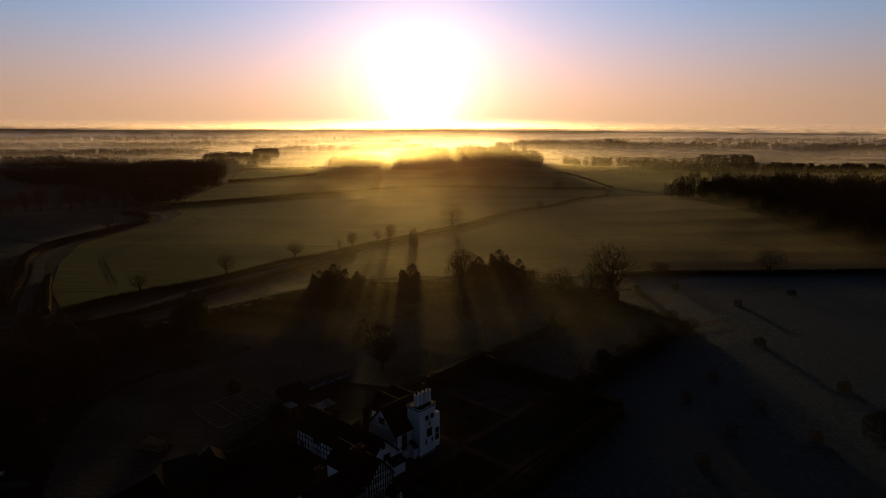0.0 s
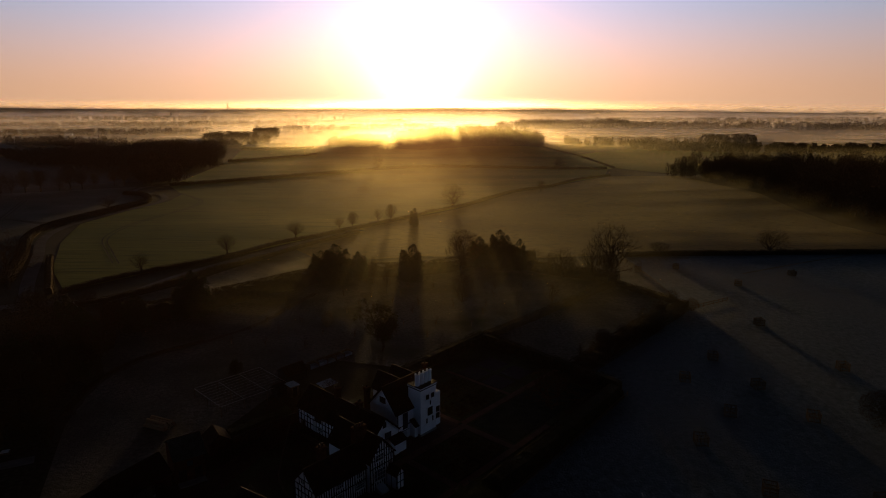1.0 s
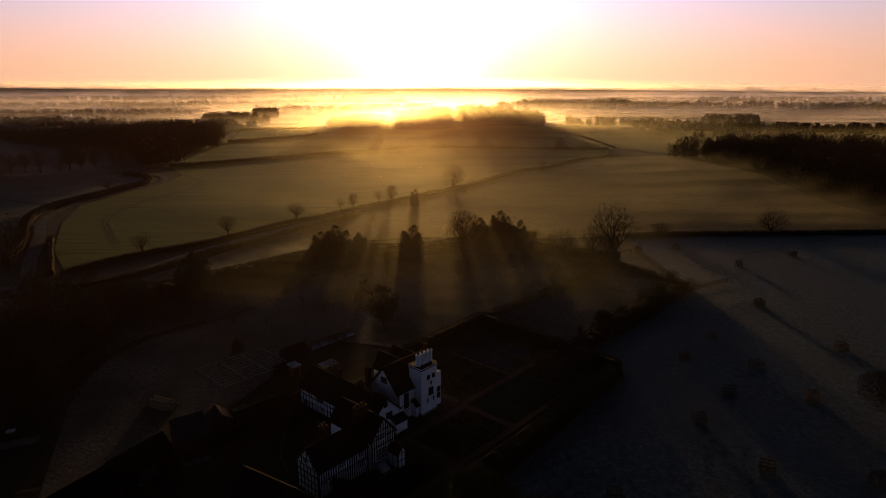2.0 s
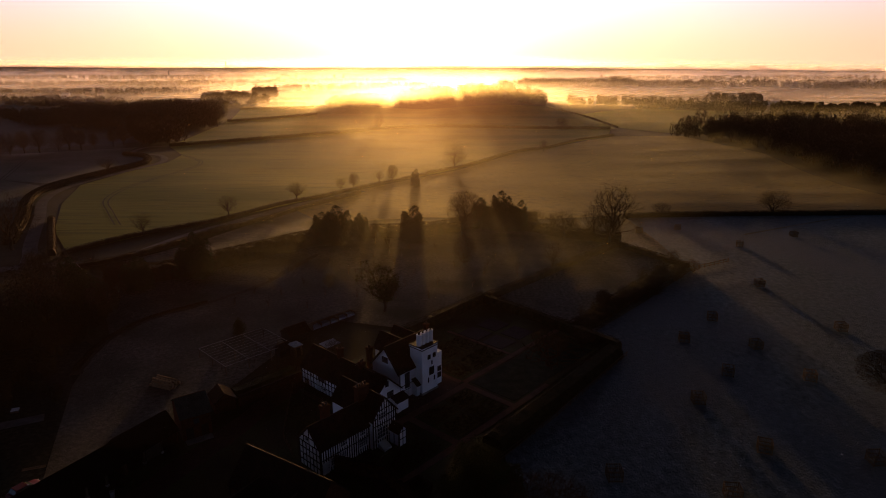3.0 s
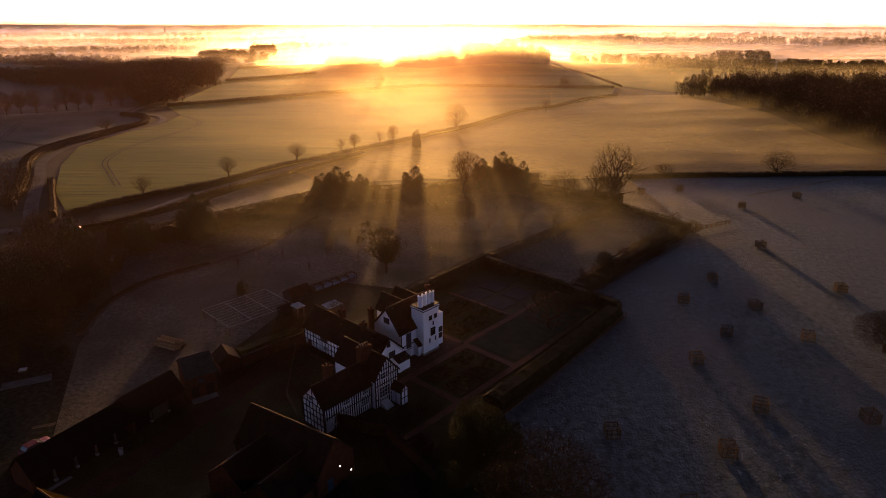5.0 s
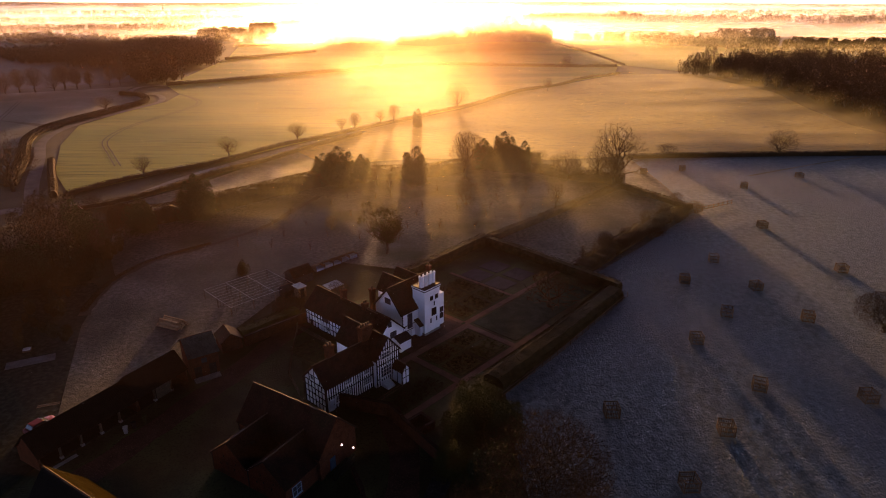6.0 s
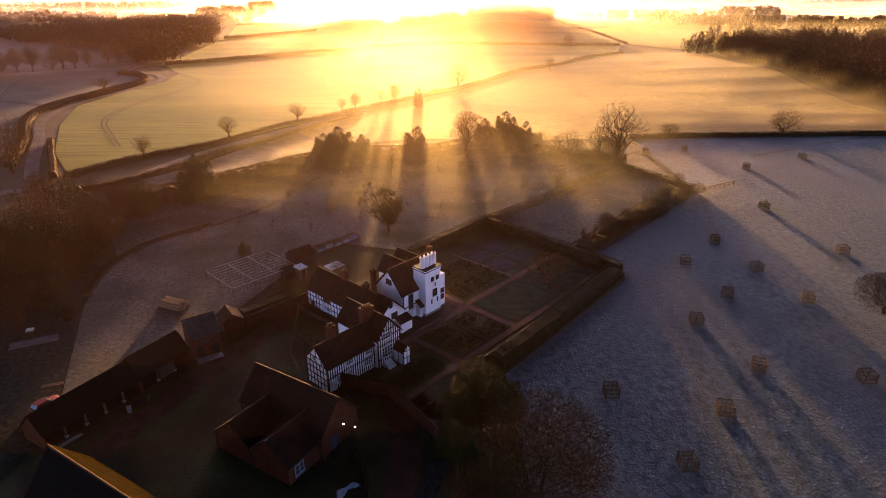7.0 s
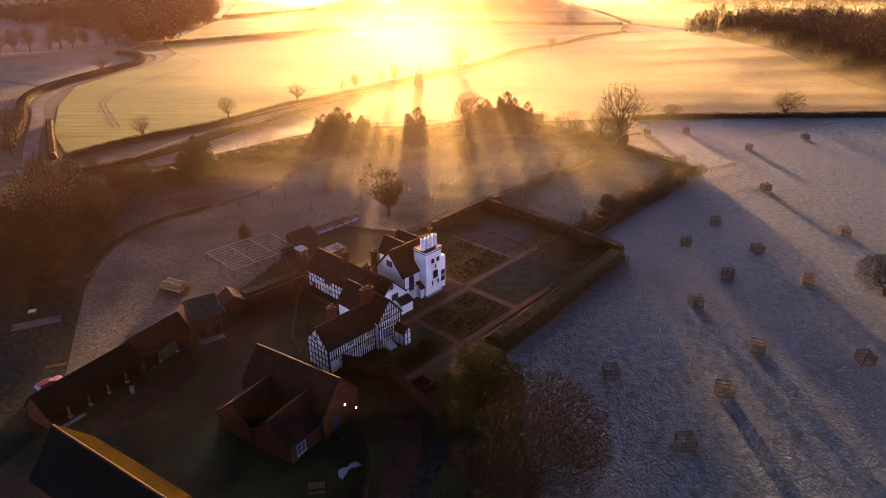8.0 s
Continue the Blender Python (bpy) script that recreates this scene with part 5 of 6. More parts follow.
def great_barn():
    ob = root("great_barn", -43.8, 53.5, -31, "large barn with a mossy sunlit roof", "barn")
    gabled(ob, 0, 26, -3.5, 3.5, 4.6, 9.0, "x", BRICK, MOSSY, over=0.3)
    # the yard slope gets a darkened tile colour to paint its shade
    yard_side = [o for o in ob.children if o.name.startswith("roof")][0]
    yard_side.data.materials[0] = SHADED_TILES
    return ob


brick_barn()
annexe(-30.0, 63.6, -31, "brick outbuilding with a tiled gable roof", False)
annexe(-30.0 + 6.45 * 0.857, 63.6 - 6.45 * 0.515, -31, "brick outbuilding with a pale blue window", True)
cart_shed()
brick_store()
small_shed()
great_barn()


# ---- the walled garden ----
def local_quad(name, a0, a1, b0, b1, mat, label, lift, category, thick=0.06):
    ob = root(name, HX, HY, HT, label, category, kind="structure")
    box("surface", a0, a1, b0, b1, lift - thick, lift, mat, ob)
    return ob


local_quad("garden_lawn", 35.2, 62, -8.2, 1.6, GARDEN_LAWN, "frost-tinged square garden lawn", 0.1, "lawn")
local_quad("garden_ground", 6, 67, -14, 25, LAWN, "dark dewy grass of the formal garden", 0.06, "lawn")
BEDS = [(a, a + w, b, b + d) for a, w in ((20.4, 5.6), (27.0, 5.6)) for b, d in ((-8.2, 4.2), (-3.2, 3.9))] + [(a, a + 4.1, b, b + d) for a in (35.2, 39.9, 44.6) for b, d in ((4.0, 5.4), (10.3, 6.2))]
for a0, a1, b0, b1 in BEDS:
    local_quad("garden_bed", a0, a1, b0, b1, BED, "dark winter flower bed", 0.14, "flower bed")
for a0, a1, b0, b1 in ((50, 55, 5.8, 11), (56.2, 61.5, 5.8, 11), (50, 55, 12.2, 17.6), (56.2, 61.5, 12.2, 17.6)):
    local_quad("paved_bed", a0, a1, b0, b1, PAVING, "bare purplish gravel bed", 0.14, "flower bed")
field("farmyard", [(-53, 61), (-43, 80), (-36, 88), (-27, 100), (-22, 80), (-10, 75), (2, 70), (2, 40), (-60, 40)], LAWN, "dark trodden grass of the farmyard", cell=8, lift=0.05, category="yard")
GARDEN_HEDGES = (
    ("hedge", [hp(22, -13.5), hp(40, -13.2), hp(55, -12.5), hp(64, -12)], 4.4, 2.0, HEDGE, "thick clipped garden hedge", 220, 0.085),
    ("hedge", [hp(66, -12), hp(67, -4), hp(67.5, 4), hp(68.5, 15), hp(69, 26)], 2.6, 2.2, HEDGE, "clipped hedge at the end of the garden", 130, 0.09),
    ("hedge", [hp(40, 25), hp(50, 25.2), hp(60, 25.5), hp(69, 26)], 2.4, 2.6, HEDGE, "tall clipped hedge between garden and meadow", 130, 0.09),
)
hedge("hedge", [(-36.8, 96.2), (-32.5, 100.6), (-28.6, 104.6)], 3.2, 2.3, GOLDEN, "mossy green hedge behind the kitchen garden wall", 160, 0.1, step=1.2)
for row in GARDEN_HEDGES:
    hedge(*row, step=1.2, ragged=0.08)


# ---- paths, walls and fences of the garden ----
for k, (a0, a1, b0, b1) in enumerate(((13.5, 34.4, 1.2, 2.6), (34.4, 66, 2.0, 3.2), (33.1, 34.4, -9.9, 1.2), (34.4, 44, -9.9, -8.7), (5, 33.1, -9.9, -8.7), (18.4, 19.7, -8.7, 1.2), (49.0, 49.8, 3.2, 20), (33.4, 34.4, 3.2, 20))):
    local_quad("garden_path", a0, a1, b0, b1, PATHS, "narrow reddish gravel garden path", 0.115 + 0.003 * k, "path")
local_quad("terrace", 19.7, 33.4, 2.65, 6.6, TERRACE, "dark red brick terrace before the lodge", 0.135, "terrace")
strip("drive", [(-27, 102), (-31, 94), (-35, 84), (-40, 74), (-46, 62), (-54, 48)], 4.2, DRIVE, "reddish gravel farm drive", lift=0.09, step=2.0, ragged=0.5)
strip("drive", [(-9, 76), (-6, 68), (-5.5, 58), (-7, 44)], 4.0, DRIVE, "reddish gravel farm drive", lift=0.09, step=2.0, ragged=0.4)
strip("cobbles", [(-0.5, 62), (-2, 57), (-4, 51), (-5, 44)], 2.6, COBBLE, "worn grey cobbled strip", lift=0.12, step=1.5, ragged=0.2)


def brick_wall(pts, height, label, thick=0.38):
    """A garden wall in straight lengths with a proud coping."""
    ob = new("garden_wall")
    ob.matrix_basis = pose(pts[0][0], pts[0][1], gz(*pts[0]))
    tagged(ob, label, "wall")
    for p, q in zip(pts, pts[1:]):
        d = Vector((q[0] - p[0], q[1] - p[1], 0))
        turn = math.degrees(math.atan2(d.y, d.x))
        for name, e, z0, z1, mat in (("wall", 0.0, 0.0, height, BRICK), ("coping", 0.06, height, height + 0.12, TILES)):
            o = box(name, -0.15, d.length + 0.15, -thick / 2 - e, thick / 2 + e, z0, z1, mat, ob, bevel=0.02 if e else 0.0)
            o.matrix_basis = pose(p[0] - pts[0][0], p[1] - pts[0][1], 0.002 * (p[0] % 1), 0, 0, turn)
    return ob


def rail_fence(pts, height, gap, rails, label, mat=None, w=0.1):
    """A post-and-rail fence."""
    ob = new("fence")
    ob.matrix_basis = pose(pts[0][0], pts[0][1], gz(*pts[0]))
    tagged(ob, label, "fence")
    mat = mat or WOOD
    for p, q in zip(pts, pts[1:]):
        d = Vector((q[0] - p[0], q[1] - p[1], 0))
        n = max(1, int(d.length / gap))
        for i in range(n + 1):
            v = Vector((p[0] - pts[0][0], p[1] - pts[0][1], 0)) + d * i / n
            piece("post", v, v + Vector((0, 0, height)), w, w, mat, ob)
        for k in range(rails):
            z = height * (k + 0.8) / rails - 0.12
            v = Vector((p[0] - pts[0][0], p[1] - pts[0][1], z))
            piece("rail", v, v + d, w * 0.5, w * 0.9, mat, ob)
    return ob


brick_wall([hp(2.4, -0.3), hp(5.6, -7.2), hp(5.0, -10.5)], 2.3, "tall mossy brick wall running from the house")
brick_wall([hp(5.0, -10.5), hp(4.2, -15.0), hp(3.4, -19.5)], 2.0, "brick wall between drive and shrubs")
brick_wall([hp(5.0, -11.0), hp(8.2, -11.2), hp(8.0, -13.8), hp(4.6, -13.6)], 1.2, "small brick enclosure beside the wall")
brick_wall([(-11.9, 62.6), (-10.3, 59.2), (-9.4, 55.6), (-9.5, 51.5), (-10.8, 47)], 1.0, "low curved brick wall round the yard corner")
brick_wall([(-35.2, 94.2), (-30.5, 99.0), (-26.5, 103.2)], 1.9, "brick wall closing the kitchen garden")
rail_fence([(-27.5, 100.4), (-26.6, 93), (-25.4, 84.7), (-22.6, 79.5)], 1.3, 1.5, 3, "dark rustic fence round the court")
rail_fence([hp(4.6, -3.9), hp(8, -3.6), hp(12.0, -3.4)], 1.0, 1.4, 2, "rustic rail fence before the house")
rail_fence([hp(20, -16.6), hp(36, -16.3), hp(52, -15.4), hp(64.5, -14.6)], 1.2, 2.2, 2, "post-and-rail fence along the garden hedge")
rail_fence([(71, 168), (77, 171.5), (84, 175.5)], 1.4, 2.0, 2, "short wooden fence at the pasture corner", w=0.16)
rail_fence([hp(12.0, 8.0), hp(12.2, 18.0), hp(12.0, 24.5)], 1.0, 1.5, 3, "dark fence round the court bed")
local_quad("court_bed", 6.5, 11.5, 11, 19, BED, "dark oval court bed", 0.11, "flower bed")


# ---- the pasture's tree guards ----
def tree_guard():
    """A square timber cage round a young tree."""
    ob = new("tree_guard")
    tagged(ob, "square wooden cattle guard round a young tree", "tree guard", "tree guards in the pasture")
    c = 0.95
    for x in (-c, c):
        for y in (-c, c):
            piece("post", (x, y, -0.1), (x, y, 1.9), 0.13, 0.13, WOOD, ob)
    for z in (0.35, 1.05, 1.72):
        for s in (-1, 1):
            piece("rail", (-c, s * (c + 0.05), z), (c, s * (c + 0.05), z), 0.05, 0.13, WOOD, ob)
            piece("rail", (s * (c + 0.05), -c, z + 0.02), (s * (c + 0.05), c, z + 0.02), 0.05, 0.13, WOOD, ob)
    for i in range(1, 8):
        u = -c + 2 * c * i / 8
        for s in (-1, 1):
            piece("slat", (u, s * (c + 0.09), 0.15), (u, s * (c + 0.09), 1.85), 0.06, 0.03, WOOD, ob)
            piece("slat", (s * (c + 0.09), u, 0.15), (s * (c + 0.09), u, 1.85), 0.03, 0.06, WOOD, ob)
    piece("stake", (0.1, 0, -0.1), (0.1, 0, 1.5), 0.06, 0.06, WOOD, ob)
    rnd = random.Random(4)
    v, f = [], []
    grow(rnd, v, f, Vector((0, 0, 0)), Vector((0, 0, 1)), 2.1, 0.035, 1, 2, 0.6, 0.1, 0.016)
    solid("sapling", v, f, TWIG, ob, "thin leafless sapling")
    return ob


GUARD = tree_guard()
GUARD_PLACES = ((38.8, 70.8), (29.9, 60.3), (48.3, 81.3), (23.9, 74.8), (43.8, 95.4), (53.3, 105.4), (64.1, 116.9), (50.5, 120.2), (61.1, 131.5), (83.0, 154.4), (67.6, 103.4), (87.0, 125.8), (63.2, 78.4), (95.4, 193.0), (119.7, 205.6), (68.6, 211.6), (83.4, 215.4))
for i, (x, y) in enumerate(GUARD_PLACES):
    m = pose(x, y, gz(x, y), 0, 0, -8 + 14 * math.sin(i * 2.3))
    if i:
        copy_thing(GUARD, m)
    else:
        GUARD.matrix_basis = m


# ---- the meadow's staked saplings ----
def sapling():
    ob = new("staked_sapling")
    tagged(ob, "thin leafless fruit tree tied to a stake", "young tree", "saplings in the meadow")
    piece("stake", (0.12, 0, -0.1), (0.12, 0, 1.5), 0.09, 0.09, WOOD, ob)
    piece("guard", (0, 0, -0.05), (0, 0, 0.8), 0.16, 0.16, WOOD, ob)
    rnd = random.Random(11)
    v, f = [], []
    grow(rnd, v, f, Vector((0, 0, 0)), Vector((0, 0, 1)), 1.3, 0.035, 1, 3, 0.6, 0.08, 0.010)
    solid("stem", v, f, TWIG, ob)
    return ob


SAPLING = sapling()
first = True
rnd = random.Random(6)
for row in range(7):
    for k in range(12):
        x, y = -52 + 9.2 * k + 2.2 * row + rnd.uniform(-1.2, 1.2), 140 + 8.6 * row - 0.6 * k + rnd.uniform(-1.2, 1.2)
        fits = y > 128 and y < 192 and x < 10 + (y - 145) * 0.9 and x > -60 + max(0, y - 150) * 0.7 and math.hypot(x + 14, y - 136) > 5 and rnd.random() < 0.72
        if not fits:
            continue
        m = pose(x, y, gz(x, y), rnd.uniform(-4, 4), rnd.uniform(-4, 4), rnd.uniform(0, 360))
        if first:
            SAPLING.matrix_basis, first = m, False
        else:
            copy_thing(SAPLING, m)


# ---- things about the house and yard ----
def fruit_cage():
    ob = root("fruit_cage", -48.9, 112.1, 46, "walk-in fruit cage of pale rails over bare canes", "fruit cage")
    w, d, h = 14.2, 11.0, 2.2
    for i in range(4):
        x = w * i / 3
        piece("rail", (x, 0, h), (x, -d, h), 0.06, 0.05, TUBES, ob)
        for y in (0, -d / 2, -d):
            piece("post", (x, y, -0.05), (x, y, h), 0.1, 0.1, WOOD, ob)
    for y in (0, -d):
        piece("rail", (0, y, h + 0.02), (w, y, h + 0.02), 0.06, 0.05, TUBES, ob)
    for i in range(1, 9):
        y = -d * i / 9
        piece("wire", (0, y, h + 0.04), (w, y, h + 0.04), 0.026, 0.026, TUBES, ob)
    rnd = random.Random(3)
    for i in range(5):
        v, f = [], []
        for k in range(26):
            p = Vector((0.6 + (w - 1.2) * k / 25, -1.2 - i * 2.1 + rnd.uniform(-0.3, 0.3), 0))
            tube(v, f, p, p + Vector((rnd.uniform(-0.4, 0.4), rnd.uniform(-0.3, 0.3), rnd.uniform(0.9, 1.6))), 0.03, 0.012, 3)
        solid("cane_row", v, f, TWIG, ob, "row of bare fruit canes")
    return ob


def compost_bays():
    ob = root("compost_bays", -30.4, 127.0, 46.5, "row of compost bays with pale boarded dividers", "compost bays")
    n, w = 5, 2.35
    for i in range(n + 1):
        box("divider", i * w - 0.05, i * w + 0.05, -1.9, 0, 0, 1.15, WOOD, ob, "boarded divider", 0.01)
    for i in range(n):
        box("back_board", i * w + 0.05, (i + 1) * w - 0.05, -0.08, 0, 0, 1.15, WOOD, ob, bevel=0.01)
        # a lumpy white block stands in for each bay's slanted lid
        bm = bmesh.new()
        block(bm, i * w + 0.08, (i + 1) * w - 0.08, -1.7, -0.12, 0, 0.55 + 0.16 * math.sin(i * 2.1))
        bmesh.ops.subdivide_edges(bm, edges=bm.edges[:], cuts=3, use_grid_fill=True)
        for v in bm.verts:
            if v.co.z > 0.3:
                v.co.z += 0.12 * noise.noise(v.co * 2.2)
        part("compost", bm, WHITE, ob, "white filling standing in for a slanted lid")
    return ob


def garden_shed(x, y, turn, w, d, eave, top, roof, label, wall=None):
    ob = root("garden_shed", x, y, turn, label, "shed", "garden sheds")
    gabled(ob, 0, w, 0, d, eave, top, "x", wall or WOOD, roof, over=0.15)
    box("door", w * 0.4, w * 0.4 + 0.8, -0.05, 0.01, 0, 1.8, TIMBER, ob, "dark plank door", 0.01)
    return ob


def flat_store():
    ob = root("store_box", -30.0, 112.6, 46, "narrow boarded store with a pale flat roof", "store")
    box("body", 0, 1.8, 0, 2.2, 0, 2.2, WOOD, ob, bevel=0.02)
    box("roof", -0.15, 1.95, -0.15, 2.35, 2.2, 2.32, WHITE, ob, "pale felt roof", 0.02)
    box("door", 0.4, 1.3, -0.05, 0.0, 0, 1.9, TIMBER, ob, "dark door")
    return ob


def awning():
    ob = root("awning", -23.6, 112.9, 48, "white canvas awning on slim poles", "awning")
    for x in (0, 3.4):
        for y in (0, 2.4):
            piece("pole", (x, y, 0), (x, y, 2.1 if y else 1.9), 0.06, 0.06, WOOD, ob)
    bm = bmesh.new()
    n = 8
    grid = [[bm.verts.new((3.6 * i / n - 0.1, 2.6 * j / n - 0.1, 1.95 + 0.2 * j / n - 0.12 * math.sin(math.pi * i / n) * math.sin(math.pi * j / n))) for i in range(n + 1)] for j in range(n + 1)]
    for j in range(n):
        for i in range(n):
            bm.faces.new((grid[j][i], grid[j][i + 1], grid[j + 1][i + 1], grid[j + 1][i]))
    sheet = part("canvas", bm, WHITE, ob, "sagging white canvas")
    sheet.modifiers.new("thickness", "SOLIDIFY").thickness = 0.02
    return ob


def log_pile():
    ob = root("log_pile", -53.2, 102.3, -22, "stack of sawn tree trunks on the grass", "log pile")
    rnd = random.Random(2)
    for row in range(3):
        for i in range(5 - row):
            r = rnd.uniform(0.24, 0.3)
            y, z = (i + row * 0.5) * 0.56 - 1.2, 0.27 + row * 0.46
            bm = bmesh.new()
            length = rnd.uniform(4.2, 4.9)
            bmesh.ops.create_cone(bm, segments=10, radius1=r, radius2=r * 0.88, depth=length, cap_ends=True, matrix=Matrix.Translation((2.5 + rnd.uniform(-0.3, 0.3), y, z)) @ Matrix.Rotation(radians(90), 4, "Y"))
            part("log", bm, RAW_WOOD, ob)
    return ob


def car(x, y, turn, paint, label):
    """A parked car: body, cabin glass, wheels and lights."""
    ob = root("car", x, y, turn, label, "car", "parked cars")
    def shell(rows, name, mat, lab=""):
        bm = bmesh.new()
        rings = [[bm.verts.new((px, s * hw, z)) for s in (-1, 1) for z in ((z0, z1) if s < 0 else (z1, z0))] for px, hw, z0, z1 in rows]
        for a, b in zip(rings, rings[1:]):
            for k in range(4):
                bm.faces.new((a[k], a[(k + 1) % 4], b[(k + 1) % 4], b[k]))
        bm.faces.new(rings[0])
        bm.faces.new(rings[-1][::-1])
        return part(name, bm, mat, ob, lab, 0.05)
    shell(((-2.1, 0.76, 0.35, 0.75), (-1.9, 0.85, 0.25, 0.92), (0.9, 0.87, 0.25, 0.95), (1.8, 0.84, 0.25, 0.82), (2.1, 0.74, 0.3, 0.65)), "body", paint)
    shell(((-1.7, 0.74, 0.93, 0.98), (-1.3, 0.7, 0.93, 1.4), (0.2, 0.7, 0.93, 1.42), (0.95, 0.76, 0.93, 0.98)), "windows", GLASS, "dark car windows")
    box("roof", -1.3, 0.25, -0.66, 0.66, 1.4, 1.48, paint, ob, bevel=0.03)
    for px in (-1.35, 1.35):
        for s in (-1, 1):
            bm = bmesh.new()
            bmesh.ops.create_cone(bm, segments=16, radius1=0.32, radius2=0.32, depth=0.2, cap_ends=True, matrix=Matrix.Translation((px, s * 0.8, 0.32)) @ Matrix.Rotation(radians(90), 4, "X"))
            wheel = part("wheel", bm, DARK, ob)
            bm = bmesh.new()
            bmesh.ops.create_cone(bm, segments=12, radius1=0.19, radius2=0.17, depth=0.04, cap_ends=True, matrix=Matrix.Translation((px, s * 0.91, 0.32)) @ Matrix.Rotation(radians(90), 4, "X"))
            part("rim", bm, GALV, wheel)
    for s in (-1, 1):
        box("headlight", 2.0, 2.1, s * 0.55 - 0.14, s * 0.55 + 0.14, 0.55, 0.66, PALE, ob)
    return ob


def picnic_table():
    ob = root("picnic_table", -15.2, 53.1, 10, "grey wooden picnic table with benches", "table")
    for i in range(4):
        box("board", -0.95, 0.95, -0.4 + i * 0.2, -0.22 + i * 0.2, 0.7, 0.75, WOOD, ob)
    for y in (-0.85, 0.6):
        box("bench", -0.95, 0.95, y, y + 0.25, 0.42, 0.46, WOOD, ob)
    for x in (-0.7, 0.7):
        piece("brace", (x, -0.8, 0.4), (x, 0.8, 0.4), 0.08, 0.05, WOOD, ob)
        for s in (-1, 1):
            piece("leg", (x, s * 0.75, 0), (x, s * 0.25, 0.72), 0.08, 0.05, WOOD, ob)
    return ob


def tarpaulin():
    """A crumpled pale sheet lying in the yard."""
    bm = bmesh.new()
    n = 14
    grid = [[None] * 5 for _ in range(n + 1)]
    for i in range(n + 1):
        t = i / n
        w = 0.32 + 0.3 * math.sin(t * 5.0) ** 2
        for j in range(5):
            s = j / 4 - 0.5
            p = Vector((3.0 * t, s * 2 * w + 0.45 * math.sin(t * 4.2), 0.06 + 0.45 * (0.25 - s * s) + 0.14 * noise.noise(Vector((t * 7, s * 5, 1)))))
            grid[i][j] = bm.verts.new(p)
    for i in range(n):
        for j in range(4):
            bm.faces.new((grid[i][j], grid[i + 1][j], grid[i + 1][j + 1], grid[i][j + 1]))
    ob = part("tarpaulin", bm, SHEET, None)
    ob.matrix_basis = pose(-12.7, 54.8, 0.06, 0, 0, 63)
    ob.modifiers.new("thickness", "SOLIDIFY").thickness = 0.03
    return tagged(ob, "crumpled pale blue-white sheet on the yard", "tarpaulin")


def pallet_heap():
    ob = root("pallet_stack", -73, 91.6, 20, "stacked pallets and dark scrap on the grass", "pallets")
    for k in range(3):
        for i in range(6):
            box("slat", 0, 1.2, i * 0.2, i * 0.2 + 0.12, k * 0.16 + 0.1, k * 0.16 + 0.13, PALE if k == 2 else WOOD, ob)
        for y in (0.02, 0.52, 1.0):
            box("bearer", 0, 1.2, y, y + 0.1, k * 0.16, k * 0.16 + 0.1, WOOD, ob)
    return ob


def sawn_planks(x, y, turn, label, mat):
    ob = root("plank_stack", x, y, turn, label, "planks")
    for i in range(3):
        box("plank", 0, 3.0, i * 0.24, i * 0.24 + 0.2, 0.02, 0.09, mat, ob, bevel=0.01)
    return ob


def utility_pole(x, y, h):
    ob = root("utility_pole", x, y, 30, "weathered wooden pole with a stay", "pole")
    bm = bmesh.new()
    bmesh.ops.create_cone(bm, segments=10, radius1=0.15, radius2=0.1, depth=h, cap_ends=True, matrix=Matrix.Translation((0, 0, h / 2 - 0.1)))
    part("pole", bm, WOOD, ob)
    piece("crossarm", (-0.6, 0, h - 0.5), (0.6, 0, h - 0.5), 0.1, 0.1, WOOD, ob)
    piece("stay", (0, 0, h - 0.8), (2.6, -0.6, 0), 0.05, 0.05, GALV, ob)
    return ob


fruit_cage()
compost_bays()
garden_shed(-32.2, 118.2, 46, 4.8, 3.6, 2.0, 3.3, TILES, "dark tiled garden shed behind the house", TIMBER)
garden_shed(-32.8, 112.2, 46, 2.4, 2.0, 1.7, 2.5, SLATE, "low dark shed among garden clutter", TIMBER)
flat_store()
awning()
log_pile()
car(-57.4, 71.6, 62, RED, "red hatchback parked behind the cart shed")
picnic_table()
tarpaulin()
pallet_heap()
field("concrete_pad", [(-72.5, 86.2), (-66.0, 89.4), (-67.2, 91.6), (-73.6, 88.4)], CONCRETE, "frosted concrete pad", cell=3, lift=0.12, category="pad")
sawn_planks(-50.6, 63.4, 58, "pale planks lying before the cart shed", STONE)
sawn_planks(-61.0, 76.2, 20, "grey boards lying behind the shed", WOOD)
utility_pole(-105.3, 164, 6.0)
utility_pole(-101.5, 161.8, 5.0)


def bins(x, y, turn, mat, label):
    ob = root("wheeled_bin", x, y, turn, label, "bin", "bins by the shed")
    bm = bmesh.new()
    bmesh.ops.create_cone(bm, segments=4, radius1=0.3, radius2=0.4, depth=0.95, cap_ends=True, matrix=Matrix.Translation((0, 0, 0.55)) @ Matrix.Rotation(radians(45), 4, "Z"))
    part("bin", bm, mat, ob)
    box("lid", -0.31, 0.31, -0.31, 0.33, 1.03, 1.1, mat, ob, bevel=0.02)
    return ob


bins(-44.9, 70.6, 20, STONE, "pale wheeled bin before the shed")
bins(-44.2, 71.6, 50, DARK, "dark wheeled bin before the shed")
bins(-43.4, 73.1, 10, NEEDLE, "green wheeled bin before the shed")


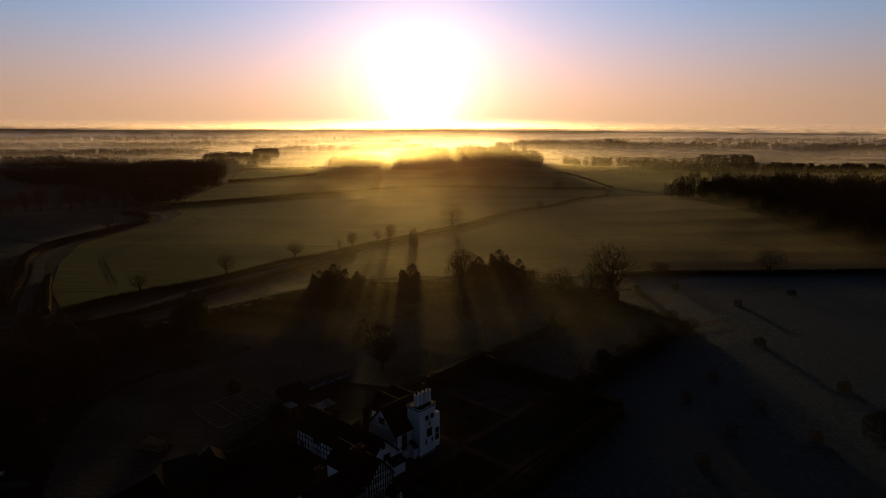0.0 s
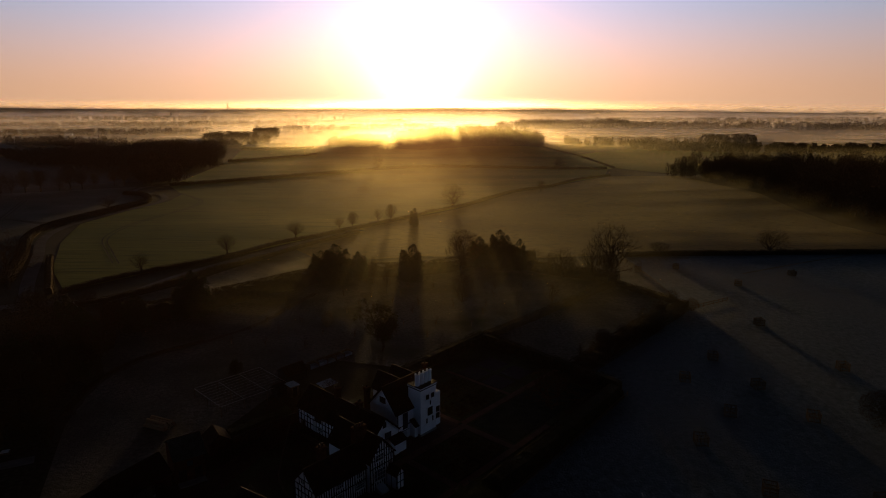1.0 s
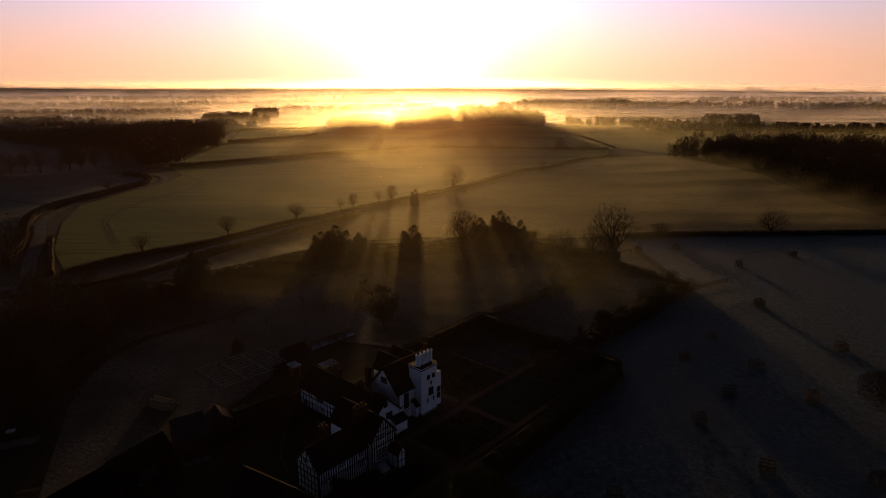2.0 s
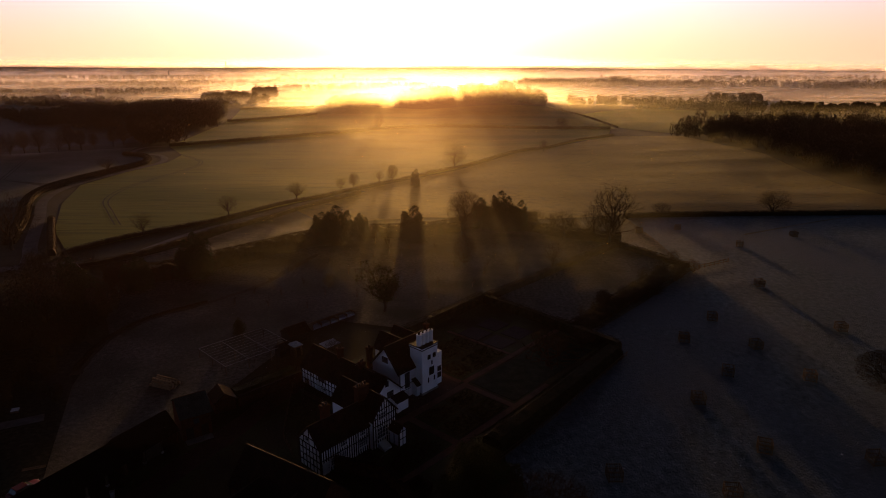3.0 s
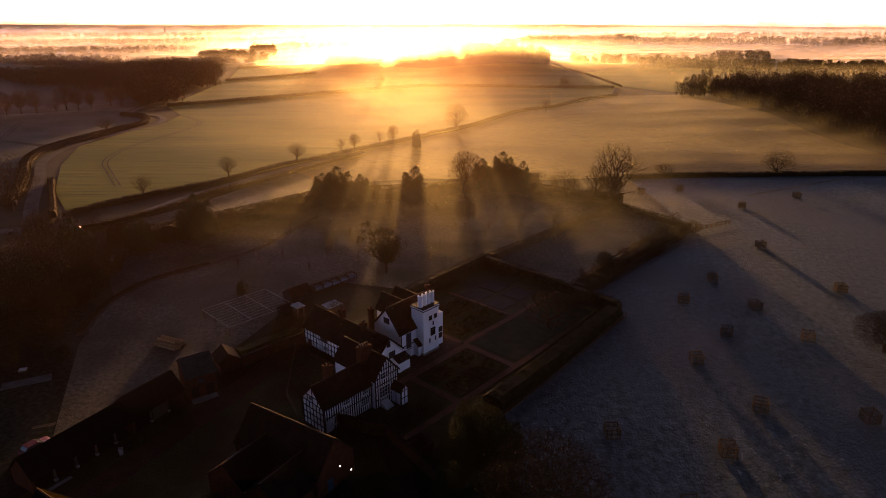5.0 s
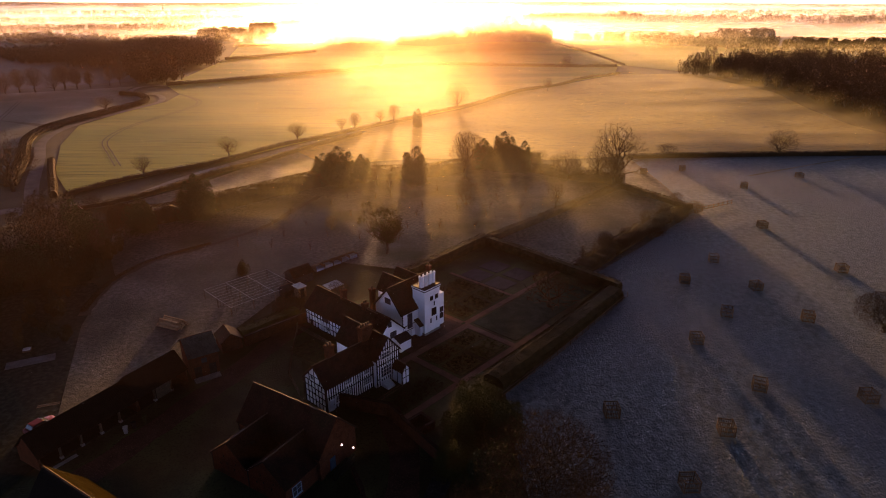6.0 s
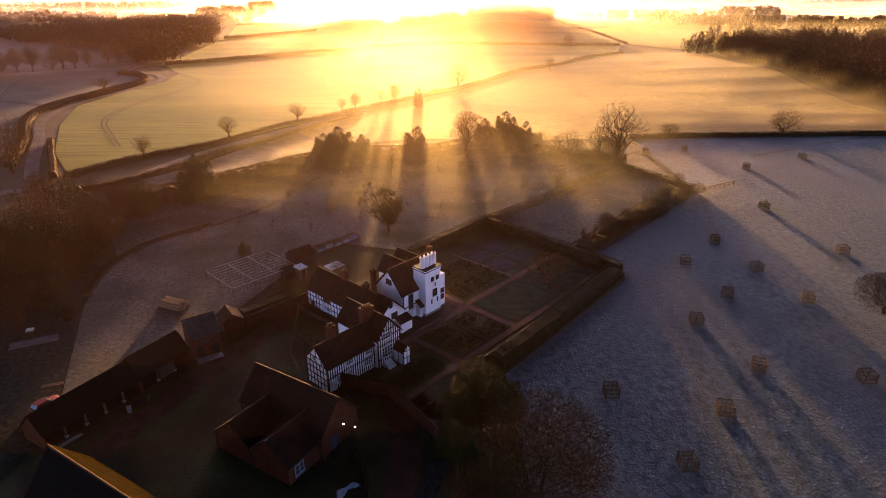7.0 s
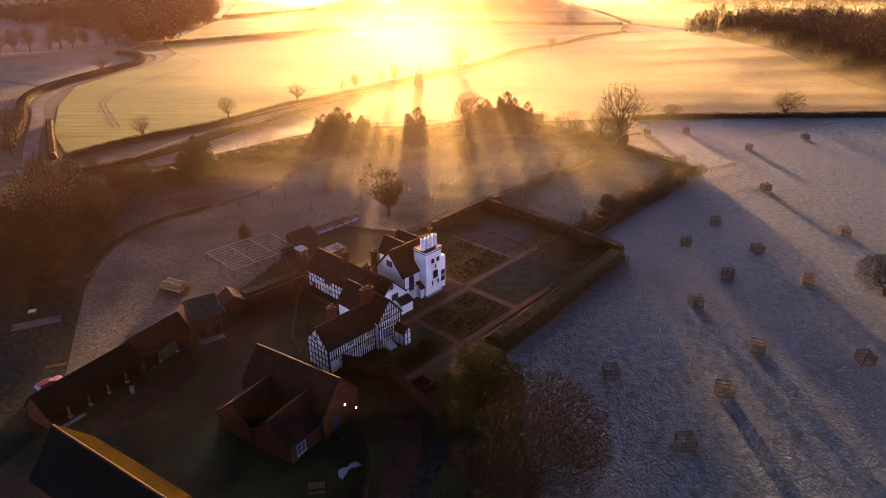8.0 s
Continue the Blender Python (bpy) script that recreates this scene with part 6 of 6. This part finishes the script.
def bed_plants(a0, a1, b0, b1, seed, mat, label, count=60, tall=0.5):
    """Low clumps of shrubs and perennials filling a bed."""
    rnd = random.Random(seed)
    v, f = [], []
    for _ in range(count):
        x, y = hp(rnd.uniform(a0 + 0.3, a1 - 0.3), rnd.uniform(b0 + 0.3, b1 - 0.3))
        r = rnd.uniform(0.2, 0.5)
        for _ in range(16):
            c = Vector((x + rnd.gauss(0, r * 0.5), y + rnd.gauss(0, r * 0.5), 0.14 + abs(rnd.gauss(0, tall * 0.5))))
            leaf(v, f, c, rnd.uniform(0.06, 0.15), rnd)
    return tagged(solid("bed_plants", v, f, mat), label, "plants", "garden planting", "stuff")


for k, (a0, a1, b0, b1) in enumerate(BEDS):
    bed_plants(a0, a1, b0, b1, k, (HEDGE, BROWN_HEDGE, GOLDEN)[k % 3], "low winter planting in the flower bed")
bed_plants(8, 17, -8.5, -4.2, 31, BROWN_HEDGE, "tangled brown planting before the house", 110)
bed_plants(2.6, 4.4, -3.0, -0.4, 32, BROWN_HEDGE, "dark shrubs against the house wall", 24, 0.9)

# a brown shrub and climbers about the court
for row in ((SHRUB, -28.5, 107, 4.6, 1.2, 0, "russet leafless shrub behind the house"), (SHRUB, -31, 104.5, 4.0, 1.3, 70, "russet leafless shrub behind the house"), (SHRUB, -22, 113, 4.0, 1.2, 30, "russet leafless shrub beside the awning"), (SHRUB, -21.5, 106.5, 3.4, 1.0, 0, ""),
            (GREEN_YEW, 1.0, 62.5, 5.5, 1.0, 0, "dark evergreen shrub beside the cobbles"), (YEW, 6, 60, 7, 1.0, 40, ""), (SHRUB, 2.5, 54, 6, 1.2, 80, ""), (ROUND, 6.5, 46, 8, 1.2, 10, ""), (SHRUB, 16, 57, 5, 1.2, 0, ""), (SHRUB, 23.0, 116, 4.0, 1.4, 0, ""), (SHRUB, 29, 119, 4.0, 1.5, 100, "")):
    plant(*row[:6], row[6], "leafless trees")


# ---- the far distance ----
def far_house(x, y, turn, w, label):
    ob = root("farmhouse", x, y, turn, label, "house", "village houses")
    gabled(ob, 0, w, 0, 8, 5.0, 8.0, "x", PLASTER if int(x) % 2 else BRICK, SLATE, over=0.3)
    for i in range(3):
        for z in (1.0, 3.2):
            box("window", w * (i + 0.5) / 3 - 0.6, w * (i + 0.5) / 3 + 0.6, -0.06, 0.01, z, z + 1.3, GLASS, ob)
    return ob


for x, y, t, w in ((-905, 1500, 10, 16), (-860, 1520, 40, 14), (-820, 1470, -20, 18), (-760, 1545, 5, 14), (-980, 1560, 25, 16), (-1040, 1500, -10, 20), (-700, 1610, 60, 14), (-640, 1100, 15, 16), (-610, 1120, -30, 14), (-1130, 1620, 0, 18)):
    far_house(x, y, t, w, "far village house seen through haze")


def church():
    ob = root("church", -1570, 3600, 0, "distant church with a pointed spire", "church")
    gabled(ob, -16, 16, -6, 6, 9, 15, "x", STONE, SLATE)
    box("tower", 16, 24, -4, 4, 0, 22, STONE, ob)
    bm = bmesh.new()
    bmesh.ops.create_cone(bm, segments=8, radius1=5.0, radius2=0.2, depth=32, cap_ends=True, matrix=Matrix.Translation((20, 0, 38)))
    part("spire", bm, SLATE, ob)
    return ob


church()


def tower_block(x, y, w, h):
    ob = root("tower_block", x, y, 15, "far tower block on the misty skyline", "tower block", "tower blocks on the skyline")
    box("body", -w / 2, w / 2, -w / 2, w / 2, -5, h, STONE, ob)
    box("plant_room", -w / 5, w / 5, -w / 5, w / 5, h, h + 5, STONE, ob)
    for k in range(int(h / 9)):
        box("window_band", -w / 2 + 1, w / 2 - 1, -w / 2 - 0.3, -w / 2, 3 + k * 9, 7 + k * 9, GLASS, ob)
    return ob


for px, w, h in ((1610, 12, 16), (1638, 12, 16), (1672, 12, 15), (2130, 12, 20), (2152, 12, 20), (2190, 12, 21), (2216, 12, 20), (2590, 14, 24), (2850, 26, 9), (3010, 18, 11)):
    tower_block(px, 4480, w, h)


def mast(x, y, h, label):
    ob = root("mast", x, y, 0, label, "mast")
    for s in (0, 120, 240):
        q = Vector((math.cos(radians(s)), math.sin(radians(s)), 0))
        piece("leg", q * 5.0, q * 0.9 + Vector((0, 0, h)), 1.4, 1.4, GALV, ob)
    for k in range(1, 5):
        box("platform", -2.5, 2.5, -2.5, 2.5, h * k / 4.6, h * k / 4.6 + 1.2, GALV, ob)
    piece("aerial", (0, 0, h - 2), (0, 0, h + 14), 0.8, 0.8, GALV, ob)
    return ob


mast(-1480, 4350, 44, "lattice mast on the hazy skyline")
mast(2390, 4480, 34, "thin crane mast on the hazy skyline")

for model in MODELS:
    for o in (*model.children_recursive, model):
        bpy.data.objects.remove(o)
